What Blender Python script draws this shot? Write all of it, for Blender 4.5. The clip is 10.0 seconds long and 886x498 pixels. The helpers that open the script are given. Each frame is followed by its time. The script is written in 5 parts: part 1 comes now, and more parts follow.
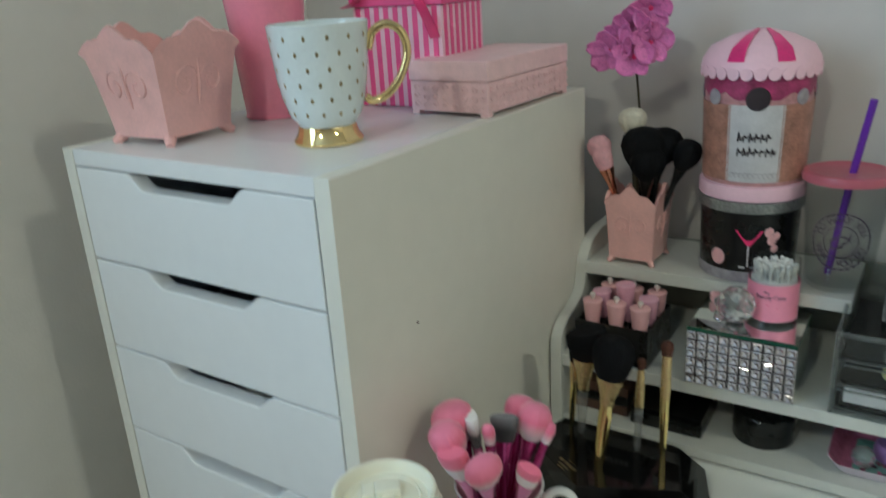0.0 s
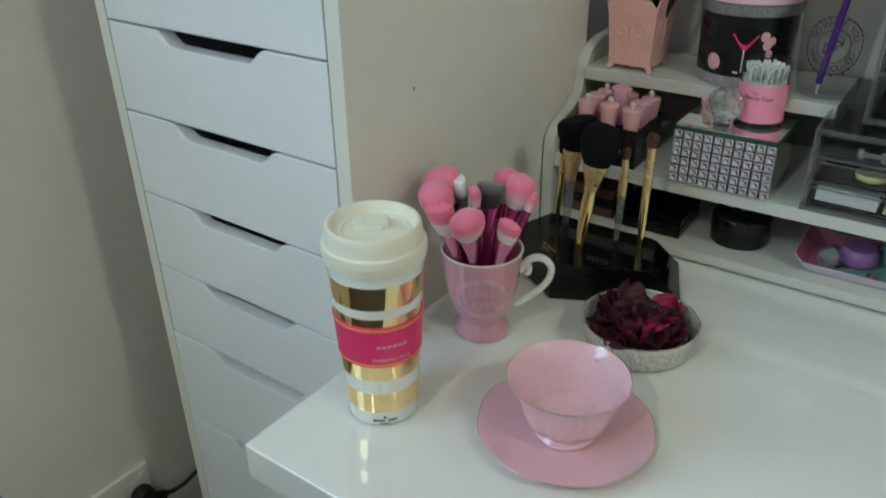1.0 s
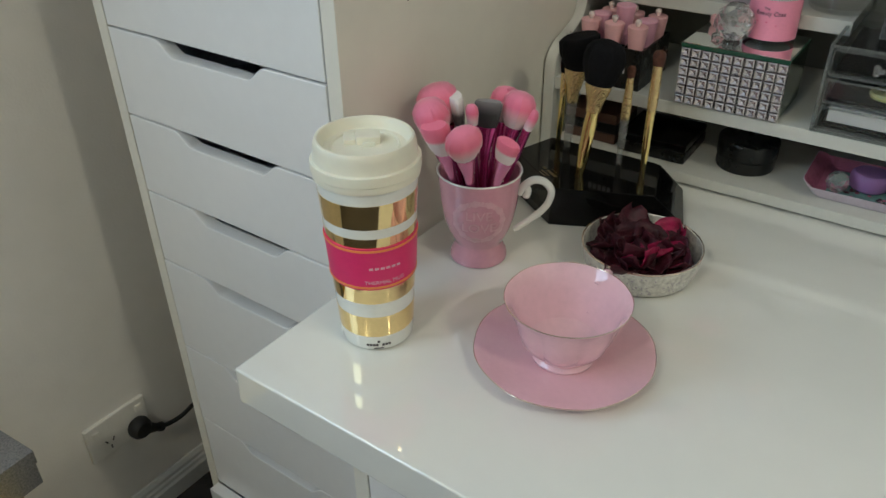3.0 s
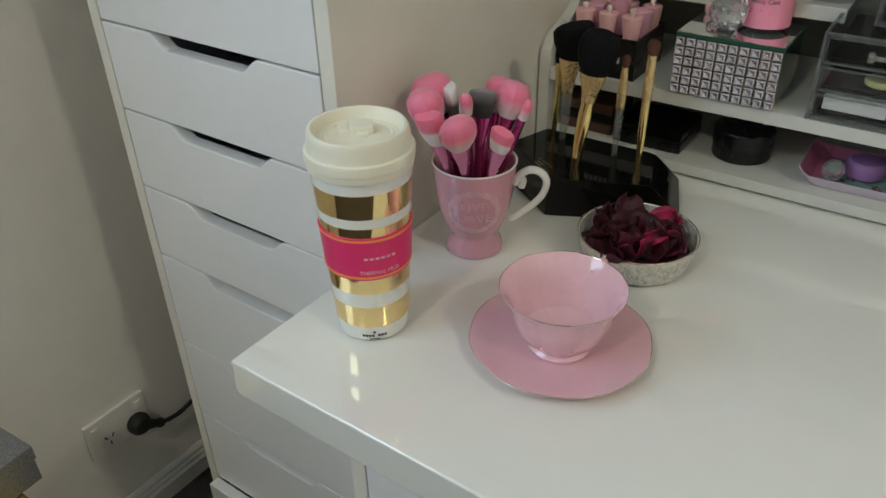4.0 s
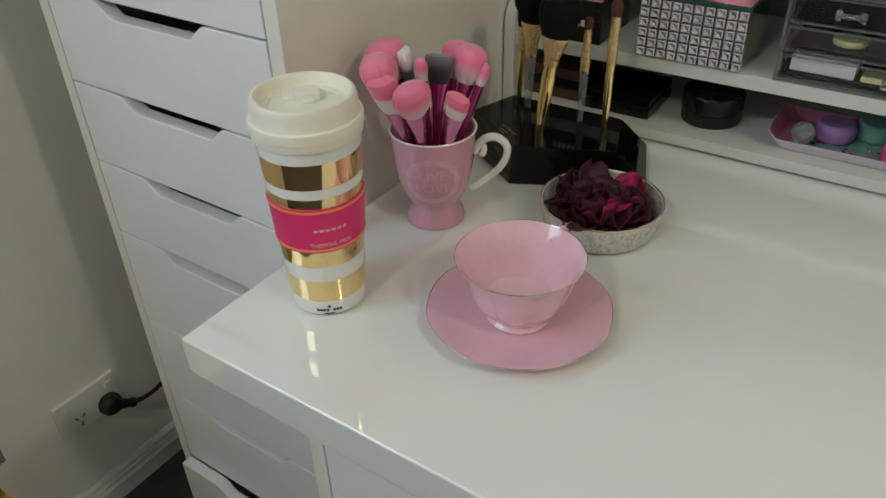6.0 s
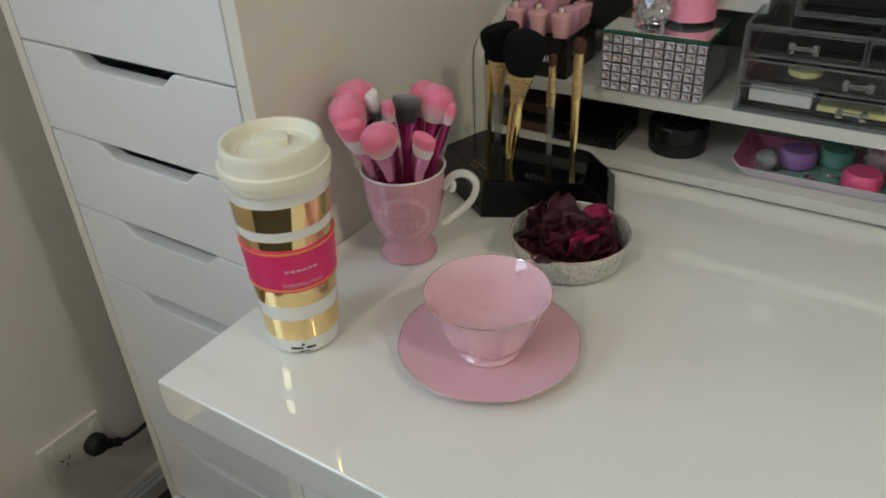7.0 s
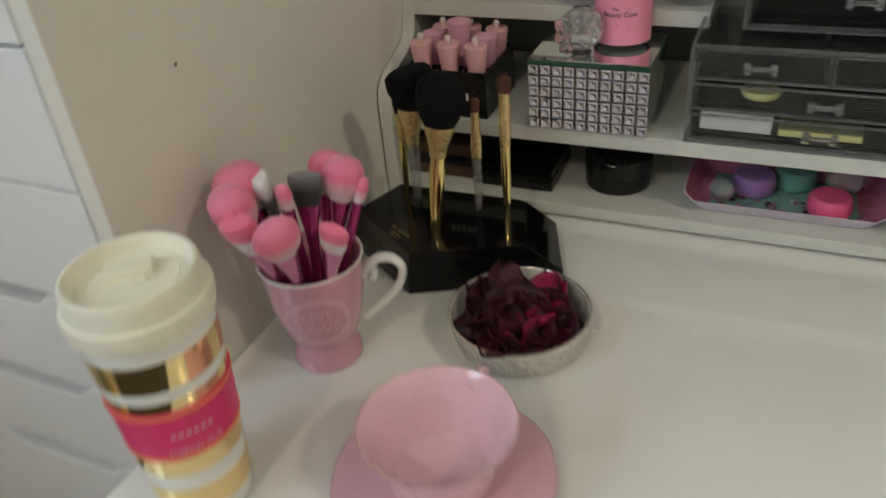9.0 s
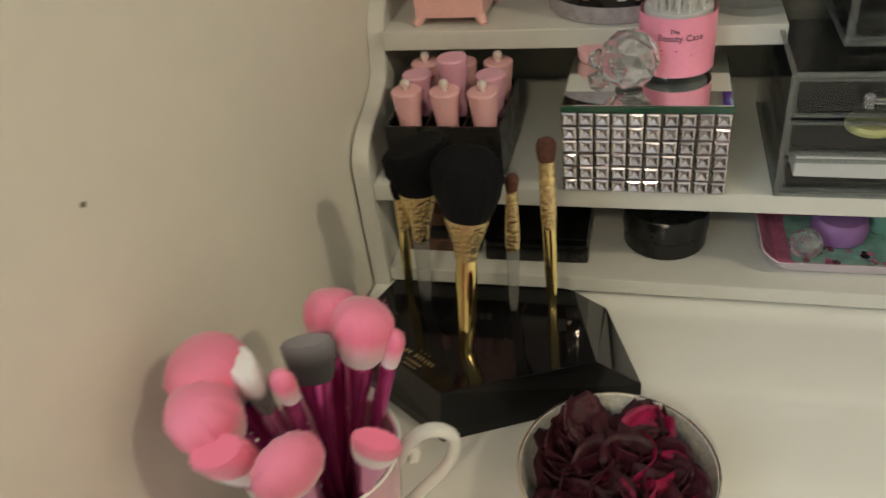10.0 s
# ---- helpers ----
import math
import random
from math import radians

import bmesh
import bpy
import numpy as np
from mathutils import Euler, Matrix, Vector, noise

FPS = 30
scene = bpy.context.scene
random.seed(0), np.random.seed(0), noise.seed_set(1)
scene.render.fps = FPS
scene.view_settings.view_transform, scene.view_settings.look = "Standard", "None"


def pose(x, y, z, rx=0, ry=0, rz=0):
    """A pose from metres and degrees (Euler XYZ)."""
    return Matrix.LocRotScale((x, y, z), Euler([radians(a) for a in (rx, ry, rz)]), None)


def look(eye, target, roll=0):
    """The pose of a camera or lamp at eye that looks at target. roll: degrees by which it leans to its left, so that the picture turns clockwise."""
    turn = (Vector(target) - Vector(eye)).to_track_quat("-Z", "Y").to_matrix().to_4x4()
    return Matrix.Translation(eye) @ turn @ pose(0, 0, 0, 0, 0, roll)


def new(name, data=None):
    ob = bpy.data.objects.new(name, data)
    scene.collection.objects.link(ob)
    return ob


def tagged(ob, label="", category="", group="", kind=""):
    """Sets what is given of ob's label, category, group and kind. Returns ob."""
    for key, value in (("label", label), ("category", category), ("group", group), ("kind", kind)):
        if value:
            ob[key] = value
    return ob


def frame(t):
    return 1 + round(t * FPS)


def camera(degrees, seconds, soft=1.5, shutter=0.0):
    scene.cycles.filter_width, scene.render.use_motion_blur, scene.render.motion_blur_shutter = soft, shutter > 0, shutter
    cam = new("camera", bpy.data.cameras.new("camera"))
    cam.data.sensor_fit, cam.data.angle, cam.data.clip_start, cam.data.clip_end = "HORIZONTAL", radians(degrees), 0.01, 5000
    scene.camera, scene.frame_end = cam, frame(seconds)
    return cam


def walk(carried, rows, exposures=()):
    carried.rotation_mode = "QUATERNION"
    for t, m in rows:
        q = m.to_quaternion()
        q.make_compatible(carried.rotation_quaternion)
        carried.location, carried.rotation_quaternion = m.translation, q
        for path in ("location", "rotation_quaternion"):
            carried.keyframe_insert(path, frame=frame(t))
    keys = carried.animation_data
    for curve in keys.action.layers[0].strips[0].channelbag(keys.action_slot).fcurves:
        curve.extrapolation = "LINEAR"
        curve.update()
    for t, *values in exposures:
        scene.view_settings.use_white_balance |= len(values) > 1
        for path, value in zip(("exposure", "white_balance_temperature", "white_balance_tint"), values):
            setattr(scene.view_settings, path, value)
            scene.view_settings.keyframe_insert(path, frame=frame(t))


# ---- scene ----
import collections

cam = camera(59.1, 10.0, shutter=0.5)
PATH = [
    (0, (0.403, -0.433, 1.305), (-0.671, 1.116, 0.638), -3.6),
    (0.2, (0.424, -0.449, 1.286), (-0.643, 1.092, 0.588), -2.9),
    (0.5, (0.447, -0.470, 1.257), (-0.635, 1.001, 0.442), -3.0),
    (1, (0.46, -0.491, 1.224), (-0.572, 0.933, 0.271), -0.8),
    (1.5, (0.455, -0.485, 1.208), (-0.547, 0.915, 0.191), -0.7),
    (2, (0.454, -0.476, 1.204), (-0.529, 0.919, 0.161), -0.8),
    (2.5, (0.454, -0.478, 1.198), (-0.535, 0.892, 0.128), -0.6),
    (4, (0.46, -0.478, 1.187), (-0.527, 0.882, 0.103), -1.3),
    (4.5, (0.464, -0.469, 1.184), (-0.501, 0.888, 0.076), -1.2),
    (5, (0.47, -0.467, 1.174), (-0.488, 0.866, 0.032), -1.2),
    (5.5, (0.473, -0.453, 1.172), (-0.47, 0.884, 0.022), -1.5),
    (7, (0.497, -0.445, 1.188), (-0.451, 0.942, 0.103), -3.0),
    (7.5, (0.518, -0.4, 1.215), (-0.348, 1.051, 0.145), -4.7),
    (8, (0.527, -0.404, 1.209), (-0.344, 1.036, 0.13), -4.2),
    (8.5, (0.518, -0.401, 1.202), (-0.368, 1.028, 0.119), -4.0),
    (9, (0.409, -0.311, 1.183), (-0.346, 1.174, 0.077), -5.5),
    (9.3, (0.309, -0.238, 1.180), (-0.344, 1.300, 0.082), -7.4),
    (9.5, (0.264, -0.201, 1.186), (-0.358, 1.337, 0.074), -8.4),
    (9.6, (0.248, -0.194, 1.182), (-0.356, 1.358, 0.075), -8.2),
    (10, (0.243, -0.137, 1.163), (-0.284, 1.406, 0.006), -7.6),
]
walk(cam, [(t, look(eye, target, roll)) for t, eye, target, roll in PATH],
     exposures=[(0.0, -0.62, 5330, -2), (0.5, -0.6, 5300, -4), (1.5, -0.6, 5400, 1), (2.5, -0.6, 5700, 4), (5.5, -0.66, 5850, 7), (8.0, -0.66, 6050, 9), (8.8, -0.68, 6150, 9), (9.5, -0.5, 6350, 8), (10.0, -0.24, 6700, 8)])

# ---- world and light ----
DESK = 0.74                      # top of the desk
WALL_L, WALL_B = -0.565, 0.60    # faces of the two near walls
WALL_R, WALL_F, CEIL = 2.6, -2.6, 2.4

world = bpy.data.worlds.new("world")
scene.world = world
world.use_nodes = True
sky = world.node_tree.nodes.new("ShaderNodeTexSky")
sky.sky_type, sky.sun_disc = "NISHITA", False
sky.sun_elevation, sky.sun_rotation = radians(35), radians(200)
world.node_tree.links.new(sky.outputs[0], world.node_tree.nodes["Background"].inputs[0])
world.node_tree.nodes["Background"].inputs[1].default_value = 0.1


def area_lamp(name, m, w, h, watts, colour):
    data = bpy.data.lights.new(name, "AREA")
    data.shape, data.size, data.size_y, data.energy, data.color = "RECTANGLE", w, h, watts, colour
    ob = new(name, data)
    ob.matrix_world = m
    return ob


# daylight in the window's opening
WIN = (-1.75, -0.60, 1.2, 2.1)   # y0, y1, z0, z1 in the west wall
area_lamp("window_light", look((WALL_L + 0.004, (WIN[0] + WIN[1]) / 2, 1.65), (WALL_L + 1.0, (WIN[0] + WIN[1]) / 2, 1.65)), 1.12, 0.88, 20, (0.68, 0.85, 1.0))
# recessed ceiling lights
DOWNLIGHTS = [(1.8, -0.45), (0.21, -1.715)]
LAMP = 440.0   # brightness of the lamps' lenses

# ---- materials ----


def mat(name, colour, rough=0.5, metal=0.0, var=0.06, scale=30.0, bump=0.0, bump_scale=200.0, coat=0.0, coat_ior=1.5, trans=0.0, ior=1.45, spec=0.5, rvar=0.05, sub=0.0, sheen=0.0, island=0.0):
    """A surface with variation of tone at two scales, uneven gloss and fine relief."""
    m = bpy.data.materials.new(name)
    m.use_nodes = True
    nt = m.node_tree
    b = nt.nodes["Principled BSDF"]
    tc = nt.nodes.new("ShaderNodeTexCoord")

    def noisy(s, detail=3.0):
        n = nt.nodes.new("ShaderNodeTexNoise")
        n.inputs["Scale"].default_value, n.inputs["Detail"].default_value = s, detail
        nt.links.new(tc.outputs["Object"], n.inputs["Vector"])
        return n.outputs["Fac"]

    def math_node(op, a, c):
        n = nt.nodes.new("ShaderNodeMath")
        n.operation = op
        for i, v in enumerate((a, c)):
            if isinstance(v, float):
                n.inputs[i].default_value = v
            else:
                nt.links.new(v, n.inputs[i])
        return n.outputs[0]

    both = math_node("ADD", math_node("MULTIPLY", noisy(scale), 0.6), math_node("MULTIPLY", noisy(scale * 7.3), 0.4))
    if island:
        geo = nt.nodes.new("ShaderNodeNewGeometry")
        both = math_node("ADD", math_node("MULTIPLY", both, 1.0 - island), math_node("MULTIPLY", geo.outputs["Random Per Island"], island))
    ramp = nt.nodes.new("ShaderNodeValToRGB")
    lo = [max(0.0, c * (1 - var * 2)) for c in colour]
    hi = [min(1.0, c * (1 + var * 2)) for c in colour]
    ramp.color_ramp.elements[0].position, ramp.color_ramp.elements[1].position = 0.25, 0.75
    ramp.color_ramp.elements[0].color, ramp.color_ramp.elements[1].color = (*lo, 1), (*hi, 1)
    nt.links.new(both, ramp.inputs[0])
    nt.links.new(ramp.outputs[0], b.inputs["Base Color"])
    rr = nt.nodes.new("ShaderNodeMapRange")
    rr.inputs["To Min"].default_value, rr.inputs["To Max"].default_value = max(0.0, rough - rvar), min(1.0, rough + rvar)
    nt.links.new(noisy(scale * 2.1), rr.inputs["Value"])
    nt.links.new(rr.outputs[0], b.inputs["Roughness"])
    for key, v in (("Metallic", metal), ("Coat Weight", coat), ("Transmission Weight", trans), ("IOR", ior), ("Specular IOR Level", spec), ("Subsurface Weight", sub), ("Sheen Weight", sheen)):
        b.inputs[key].default_value = v
    b.inputs["Coat Roughness"].default_value = 0.02
    b.inputs["Coat IOR"].default_value = coat_ior
    if sub:
        b.inputs["Subsurface Radius"].default_value, b.inputs["Subsurface Scale"].default_value = (0.006, 0.004, 0.003), 0.5
    if bump:
        bn = nt.nodes.new("ShaderNodeBump")
        bn.inputs["Strength"].default_value, bn.inputs["Distance"].default_value = bump, 0.002
        nt.links.new(noisy(bump_scale, 4.0), bn.inputs["Height"])
        nt.links.new(bn.outputs[0], b.inputs["Normal"])
    return m


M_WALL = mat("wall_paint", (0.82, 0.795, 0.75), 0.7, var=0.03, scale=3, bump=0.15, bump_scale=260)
# darker copy of the wall paint: shade behind the desk put into the colour
M_WALLB = mat("wall_paint_shaded", (0.64, 0.605, 0.585), 0.7, var=0.03, scale=3, bump=0.15, bump_scale=260)
# invented dark tone for the unseen south wall, to cut fill light
M_WALLD = mat("unseen_wall_dark", (0.40, 0.365, 0.33), 0.7, var=0.04, scale=3, bump=0.15, bump_scale=260)
M_CEIL = mat("ceiling_paint", (0.8, 0.8, 0.78), 0.8, var=0.02, scale=2)
M_CARPET = mat("carpet", (0.055, 0.046, 0.040), 0.95, var=0.25, scale=60, bump=1.0, bump_scale=500, sheen=0.2)
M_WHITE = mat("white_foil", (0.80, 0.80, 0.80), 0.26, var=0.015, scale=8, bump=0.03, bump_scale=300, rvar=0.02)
# the same white foil, with the sides' warm, dimmer light put into its colour
M_SIDE = mat("white_foil_lamp_toned", (0.77, 0.745, 0.665), 0.42, var=0.02, scale=6, bump=0.03, bump_scale=300, rvar=0.02)
M_INSIDE = mat("drawer_inside", (0.66, 0.69, 0.72), 0.7, var=0.05)
M_GLOSS = mat("white_high_gloss", (0.80, 0.80, 0.755), 0.03, var=0.012, scale=5, bump=0.004, bump_scale=9, rvar=0.01, coat=1.0, coat_ior=1.65)
M_HUTCH = mat("white_painted_wood", (0.61, 0.61, 0.565), 0.45, var=0.03, scale=14, bump=0.12, bump_scale=120)
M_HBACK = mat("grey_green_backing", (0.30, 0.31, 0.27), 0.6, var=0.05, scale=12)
M_TRIM = mat("white_trim", (0.72, 0.71, 0.68), 0.4, var=0.03, scale=12)
M_BROWNHOLE = mat("dark_hole", (0.06, 0.03, 0.02), 0.8)
M_BLACK = mat("black_acrylic", (0.004, 0.004, 0.004), 0.05, var=0.2, rvar=0.03, spec=0.32)
M_BLACKP = mat("black_plastic", (0.007, 0.0075, 0.007), 0.28, var=0.2)
M_RUBBER = mat("black_rubber", (0.015, 0.015, 0.016), 0.6, var=0.2)
M_CREAM = mat("cream_plastic", (0.83, 0.80, 0.66), 0.35, var=0.02, scale=20, sub=0.1)
M_CERAM = mat("white_ceramic", (0.80, 0.81, 0.76), 0.14, var=0.02, rvar=0.03)
M_GOLD = mat("gold_foil", (0.90, 0.69, 0.33), 0.07, metal=1.0, var=0.06, scale=40, rvar=0.03)
M_GOLDR = mat("hammered_gold", (0.93, 0.69, 0.34), 0.12, metal=1.0, var=0.08, scale=200, bump=0.9, bump_scale=330)
M_GOLDB = mat("brush_gold", (0.98, 0.75, 0.30), 0.10, metal=1.0, var=0.06, scale=60, bump=0.12, bump_scale=70, rvar=0.04)
M_RIM = mat("worn_gilt_rim", (0.82, 0.63, 0.52), 0.12, metal=0.9, var=0.2, scale=60)
M_MAGENTA = mat("magenta_sleeve", (0.72, 0.03, 0.16), 0.4, var=0.04)
M_ORANGE = mat("orange_line", (0.85, 0.30, 0.08), 0.4, var=0.04)
M_PINKCH = mat("pink_china", (0.75, 0.47, 0.54), 0.08, var=0.03, scale=25, rvar=0.02, coat=0.8)
M_PINKIN = mat("pink_china_inside", (0.79, 0.52, 0.58), 0.04, var=0.04, scale=25, rvar=0.02, coat=0.8)
M_MUG = mat("pink_mug_glaze", (0.66, 0.34, 0.42), 0.05, var=0.05, scale=30, rvar=0.02, coat=0.8)
M_POT = mat("pink_resin", (0.80, 0.46, 0.43), 0.16, var=0.06, scale=40, bump=0.35, bump_scale=70, coat=0.2)
M_PRINT = mat("pale_print", (0.71, 0.43, 0.50), 0.3, var=0.08, scale=120)

M_LENS = bpy.data.materials.new("lamp_lens")
M_LENS.use_nodes = True
M_LENS.node_tree.nodes["Principled BSDF"].inputs["Emission Color"].default_value = (1.0, 0.86, 0.62, 1)
M_LENS.node_tree.nodes["Principled BSDF"].inputs["Emission Strength"].default_value = LAMP

# ---- building helpers ----


def weigh_normals(me, limit=0.82):
    """Large faces keep their own flatness beside narrow bevels: corner normals weighed by face area."""
    flat, area = [p.normal.copy() for p in me.polygons], [p.area for p in me.polygons]
    round_vert = collections.defaultdict(list)
    for p in me.polygons:
        for v in p.vertices:
            round_vert[v].append(p.index)
    out = []
    for p in me.polygons:
        n = flat[p.index]
        for v in p.vertices:
            s = Vector()
            for q in round_vert[v]:
                if n.dot(flat[q]) > limit:
                    s += flat[q] * area[q]
            out.append(s.normalized() if s.length > 1e-12 else n)
    me.normals_split_custom_set(out)


def part(name, bm, material, parent=None, label="", smooth=True, recalc=True):
    if recalc:
        bmesh.ops.recalc_face_normals(bm, faces=bm.faces)
    for e in bm.edges:
        if len(e.link_faces) == 2 and e.calc_face_angle() > 0.55:
            e.smooth = False
    me = bpy.data.meshes.new(name)
    bm.to_mesh(me)
    bm.free()
    for p in me.polygons:
        p.use_smooth = smooth
    if smooth:
        weigh_normals(me)
    me.materials.append(material)
    ob = new(name, me)
    if parent is not None:
        ob.parent = parent
    if label:
        ob["label"] = label
    return ob


def thing(name, m, label, category, group="", kind=""):
    ob = new(name)
    ob.empty_display_size = 0.02
    ob.matrix_world = m
    return tagged(ob, label, category, group, kind)


def box(x0, x1, y0, y1, z0, z1, bevel=0.0, bm=None, seg=2):
    own = bmesh.new()
    bmesh.ops.create_cube(own, size=1.0)
    for v in own.verts:
        v.co = Vector(((x0 + x1) / 2 + v.co.x * (x1 - x0), (y0 + y1) / 2 + v.co.y * (y1 - y0), (z0 + z1) / 2 + v.co.z * (z1 - z0)))
    if bevel:
        bmesh.ops.bevel(own, geom=own.edges[:], offset=bevel, segments=seg, affect="EDGES", profile=0.5)
    if bm is None:
        return own
    me = bpy.data.meshes.new("tmp")
    own.to_mesh(me)
    own.free()
    bm.from_mesh(me)
    bpy.data.meshes.remove(me)
    return bm


def lathe(profile, n=64, warp=None, bm=None, m=None):
    """Turns (radius, z) pairs round z; warp(angle, r, z) may return another radius and z."""
    bm = bm or bmesh.new()
    rings = []
    for r, z in profile:
        if r < 1e-6:
            rings.append([bm.verts.new((0, 0, z))])
            continue
        ring = []
        for i in range(n):
            a = 2 * math.pi * i / n
            rr, zz = warp(a, r, z) if warp else (r, z)
            ring.append(bm.verts.new((rr * math.cos(a), rr * math.sin(a), zz)))
        rings.append(ring)
    for a, b in zip(rings, rings[1:]):
        for i in range(n):
            j = (i + 1) % n
            if len(a) == 1 and len(b) == 1:
                continue
            if len(a) == 1:
                bm.faces.new((a[0], b[j], b[i]))
            elif len(b) == 1:
                bm.faces.new((a[i], a[j], b[0]))
            else:
                bm.faces.new((a[i], a[j], b[j], b[i]))
    if m is not None:
        seen = {v for ring in rings for v in ring}
        for v in seen:
            v.co = m @ v.co
    return bm


def tube(points, radii, n=12, bm=None, flat=1.0):
    """A round bar along points, with a radius at each; flat squeezes it across."""
    bm = bm or bmesh.new()
    pts = [Vector(p) for p in points]
    if isinstance(radii, (int, float)):
        radii = [radii] * len(pts)
    rings, side = [], None
    for i, p in enumerate(pts):
        d = (pts[min(i + 1, len(pts) - 1)] - pts[max(i - 1, 0)]).normalized()
        if side is None:
            side = d.orthogonal().normalized()
        side = (side - d * side.dot(d)).normalized()
        up = d.cross(side)
        rings.append([bm.verts.new(p + (side * math.cos(2 * math.pi * k / n) + up * math.sin(2 * math.pi * k / n) * flat) * radii[i]) for k in range(n)])
    for a, b in zip(rings, rings[1:]):
        for k in range(n):
            bm.faces.new((a[k], a[(k + 1) % n], b[(k + 1) % n], b[k]))
    bm.faces.new(rings[0][::-1])
    bm.faces.new(rings[-1])
    return bm


def smooth_path(points, steps=6):
    """Catmull-Rom through points."""
    p = [Vector(q) for q in points]
    p = [p[0] * 2 - p[1]] + p + [p[-1] * 2 - p[-2]]
    out = []
    for i in range(1, len(p) - 2):
        for k in range(steps):
            t = k / steps
            out.append(0.5 * ((2 * p[i]) + (p[i + 1] - p[i - 1]) * t + (2 * p[i - 1] - 5 * p[i] + 4 * p[i + 1] - p[i + 2]) * t * t + (3 * p[i] - p[i - 1] - 3 * p[i + 1] + p[i + 2]) * t ** 3))
    out.append(p[-2])
    return out


def prism(outline, z0, z1, bm=None, axis="z"):
    """A flat outline of (a, b) pulled from z0 to z1 along an axis."""
    bm = bm or bmesh.new()

    def at(a, b, c):
        return {"z": (a, b, c), "y": (a, c, b), "x": (c, a, b)}[axis]
    lo = [bm.verts.new(at(a, b, z0)) for a, b in outline]
    hi = [bm.verts.new(at(a, b, z1)) for a, b in outline]
    k = len(outline)
    for i in range(k):
        bm.faces.new((lo[i], lo[(i + 1) % k], hi[(i + 1) % k], hi[i]))
    bm.faces.new(lo[::-1])
    bm.faces.new(hi)
    return bm


def bevelled(bm, offset, seg=2):
    bmesh.ops.recalc_face_normals(bm, faces=bm.faces)
    sharp = [e for e in bm.edges if len(e.link_faces) == 2 and e.calc_face_angle() > 0.6]
    bmesh.ops.bevel(bm, geom=sharp, offset=offset, segments=seg, affect="EDGES", profile=0.5)
    return bm


def structure(name, bm, material, label, category, smooth=False):
    return tagged(part(name, bm, material, smooth=smooth), label, category, kind="structure")


# ---- the room ----
T = 0.12
structure("floor", box(WALL_L - T, WALL_R + T, WALL_F - T, WALL_B + T, -0.1, 0), M_CARPET, "dark grey-brown cut-pile carpet floor", "floor")
bm = bmesh.new()
y0, y1, z0, z1 = WIN
for a in ((WALL_F, y0, 0, CEIL), (y1, WALL_B, 0, CEIL), (y0, y1, 0, z0), (y0, y1, z1, CEIL)):
    box(WALL_L - T, WALL_L, a[0], a[1], a[2], a[3], bm=bm)
structure("wall_west", bm, M_WALL, "plain painted warm grey wall with a window and a power outlet", "wall")
structure("wall_north", box(WALL_L - T, WALL_R + T, WALL_B, WALL_B + T, 0, CEIL), M_WALLB, "plain painted wall behind the desk, shade in its colour", "wall")
# unseen walls: the east one stays pale to bounce light, the south one absorbs it
structure("wall_east", box(WALL_R, WALL_R + T, WALL_F, WALL_B, 0, CEIL), M_WALL, "plain painted warm grey wall", "wall")
structure("wall_south", box(WALL_L - T, WALL_R + T, WALL_F - T, WALL_F, 0, CEIL), M_WALLD, "unseen closing wall, darkened to cut bounced light", "wall")
structure("ceiling", box(WALL_L - T, WALL_R + T, WALL_F - T, WALL_B + T, CEIL, CEIL + 0.1), M_CEIL, "flat white painted ceiling", "ceiling")

# baseboard with a stepped top, along the west wall
prof = [(0, 0), (0.016, 0), (0.016, 0.034), (0.012, 0.038), (0.012, 0.045), (0.009, 0.048), (0.009, 0.055), (0.004, 0.062), (0, 0.062)]
bm = prism([(WALL_L + 0.001 + a, b) for a, b in prof], WALL_F + 0.01, WALL_B - 0.02, axis="y")
structure("baseboard", bm, M_TRIM, "white moulded skirting board with stepped profile", "baseboard")
bm = prism([(WALL_B - 0.001 - a, b) for a, b in prof], WALL_L + 0.02, WALL_R - 0.01, axis="x")
structure("baseboard", bm, M_TRIM, "white moulded skirting board behind the desk", "baseboard")

for dx, dy in DOWNLIGHTS:
    lamp = thing("ceiling_light", pose(dx, dy, CEIL), "round white ceiling light with domed lens", "ceiling light", "downlights")
    part("rim", lathe([(0.074, 0), (0.078, -0.004), (0.070, -0.008), (0.063, -0.003), (0.063, 0.0)], 40), M_TRIM, lamp)
    part("lens", lathe([(0, -0.0005), (0.0600, -0.0005), (0.0590, -0.013), (0.0480, -0.026), (0.0260, -0.034), (0, -0.036)], 40), M_LENS, lamp, "glowing warm domed lens")


# ---- drawer units ----
def drawer_outline(x0, x1, z0, z1, notch=0.016):
    """A drawer front's outline with the dipped grip in its top edge."""
    c, pts = (x0 + x1) / 2, [(x0, z0), (x1, z0), (x1, z1)]
    half_top, half_low = 0.082, 0.055
    k = 10
    ramp = []
    for i in range(k + 1):
        u = i / k
        s = u * u * (3 - 2 * u)
        ramp.append((half_top + (half_low - half_top) * u, z1 - notch * s))
    pts += [(c + a, b) for a, b in ramp]
    pts += [(c - a, b) for a, b in reversed(ramp)]
    pts.append((x0, z1))
    return pts


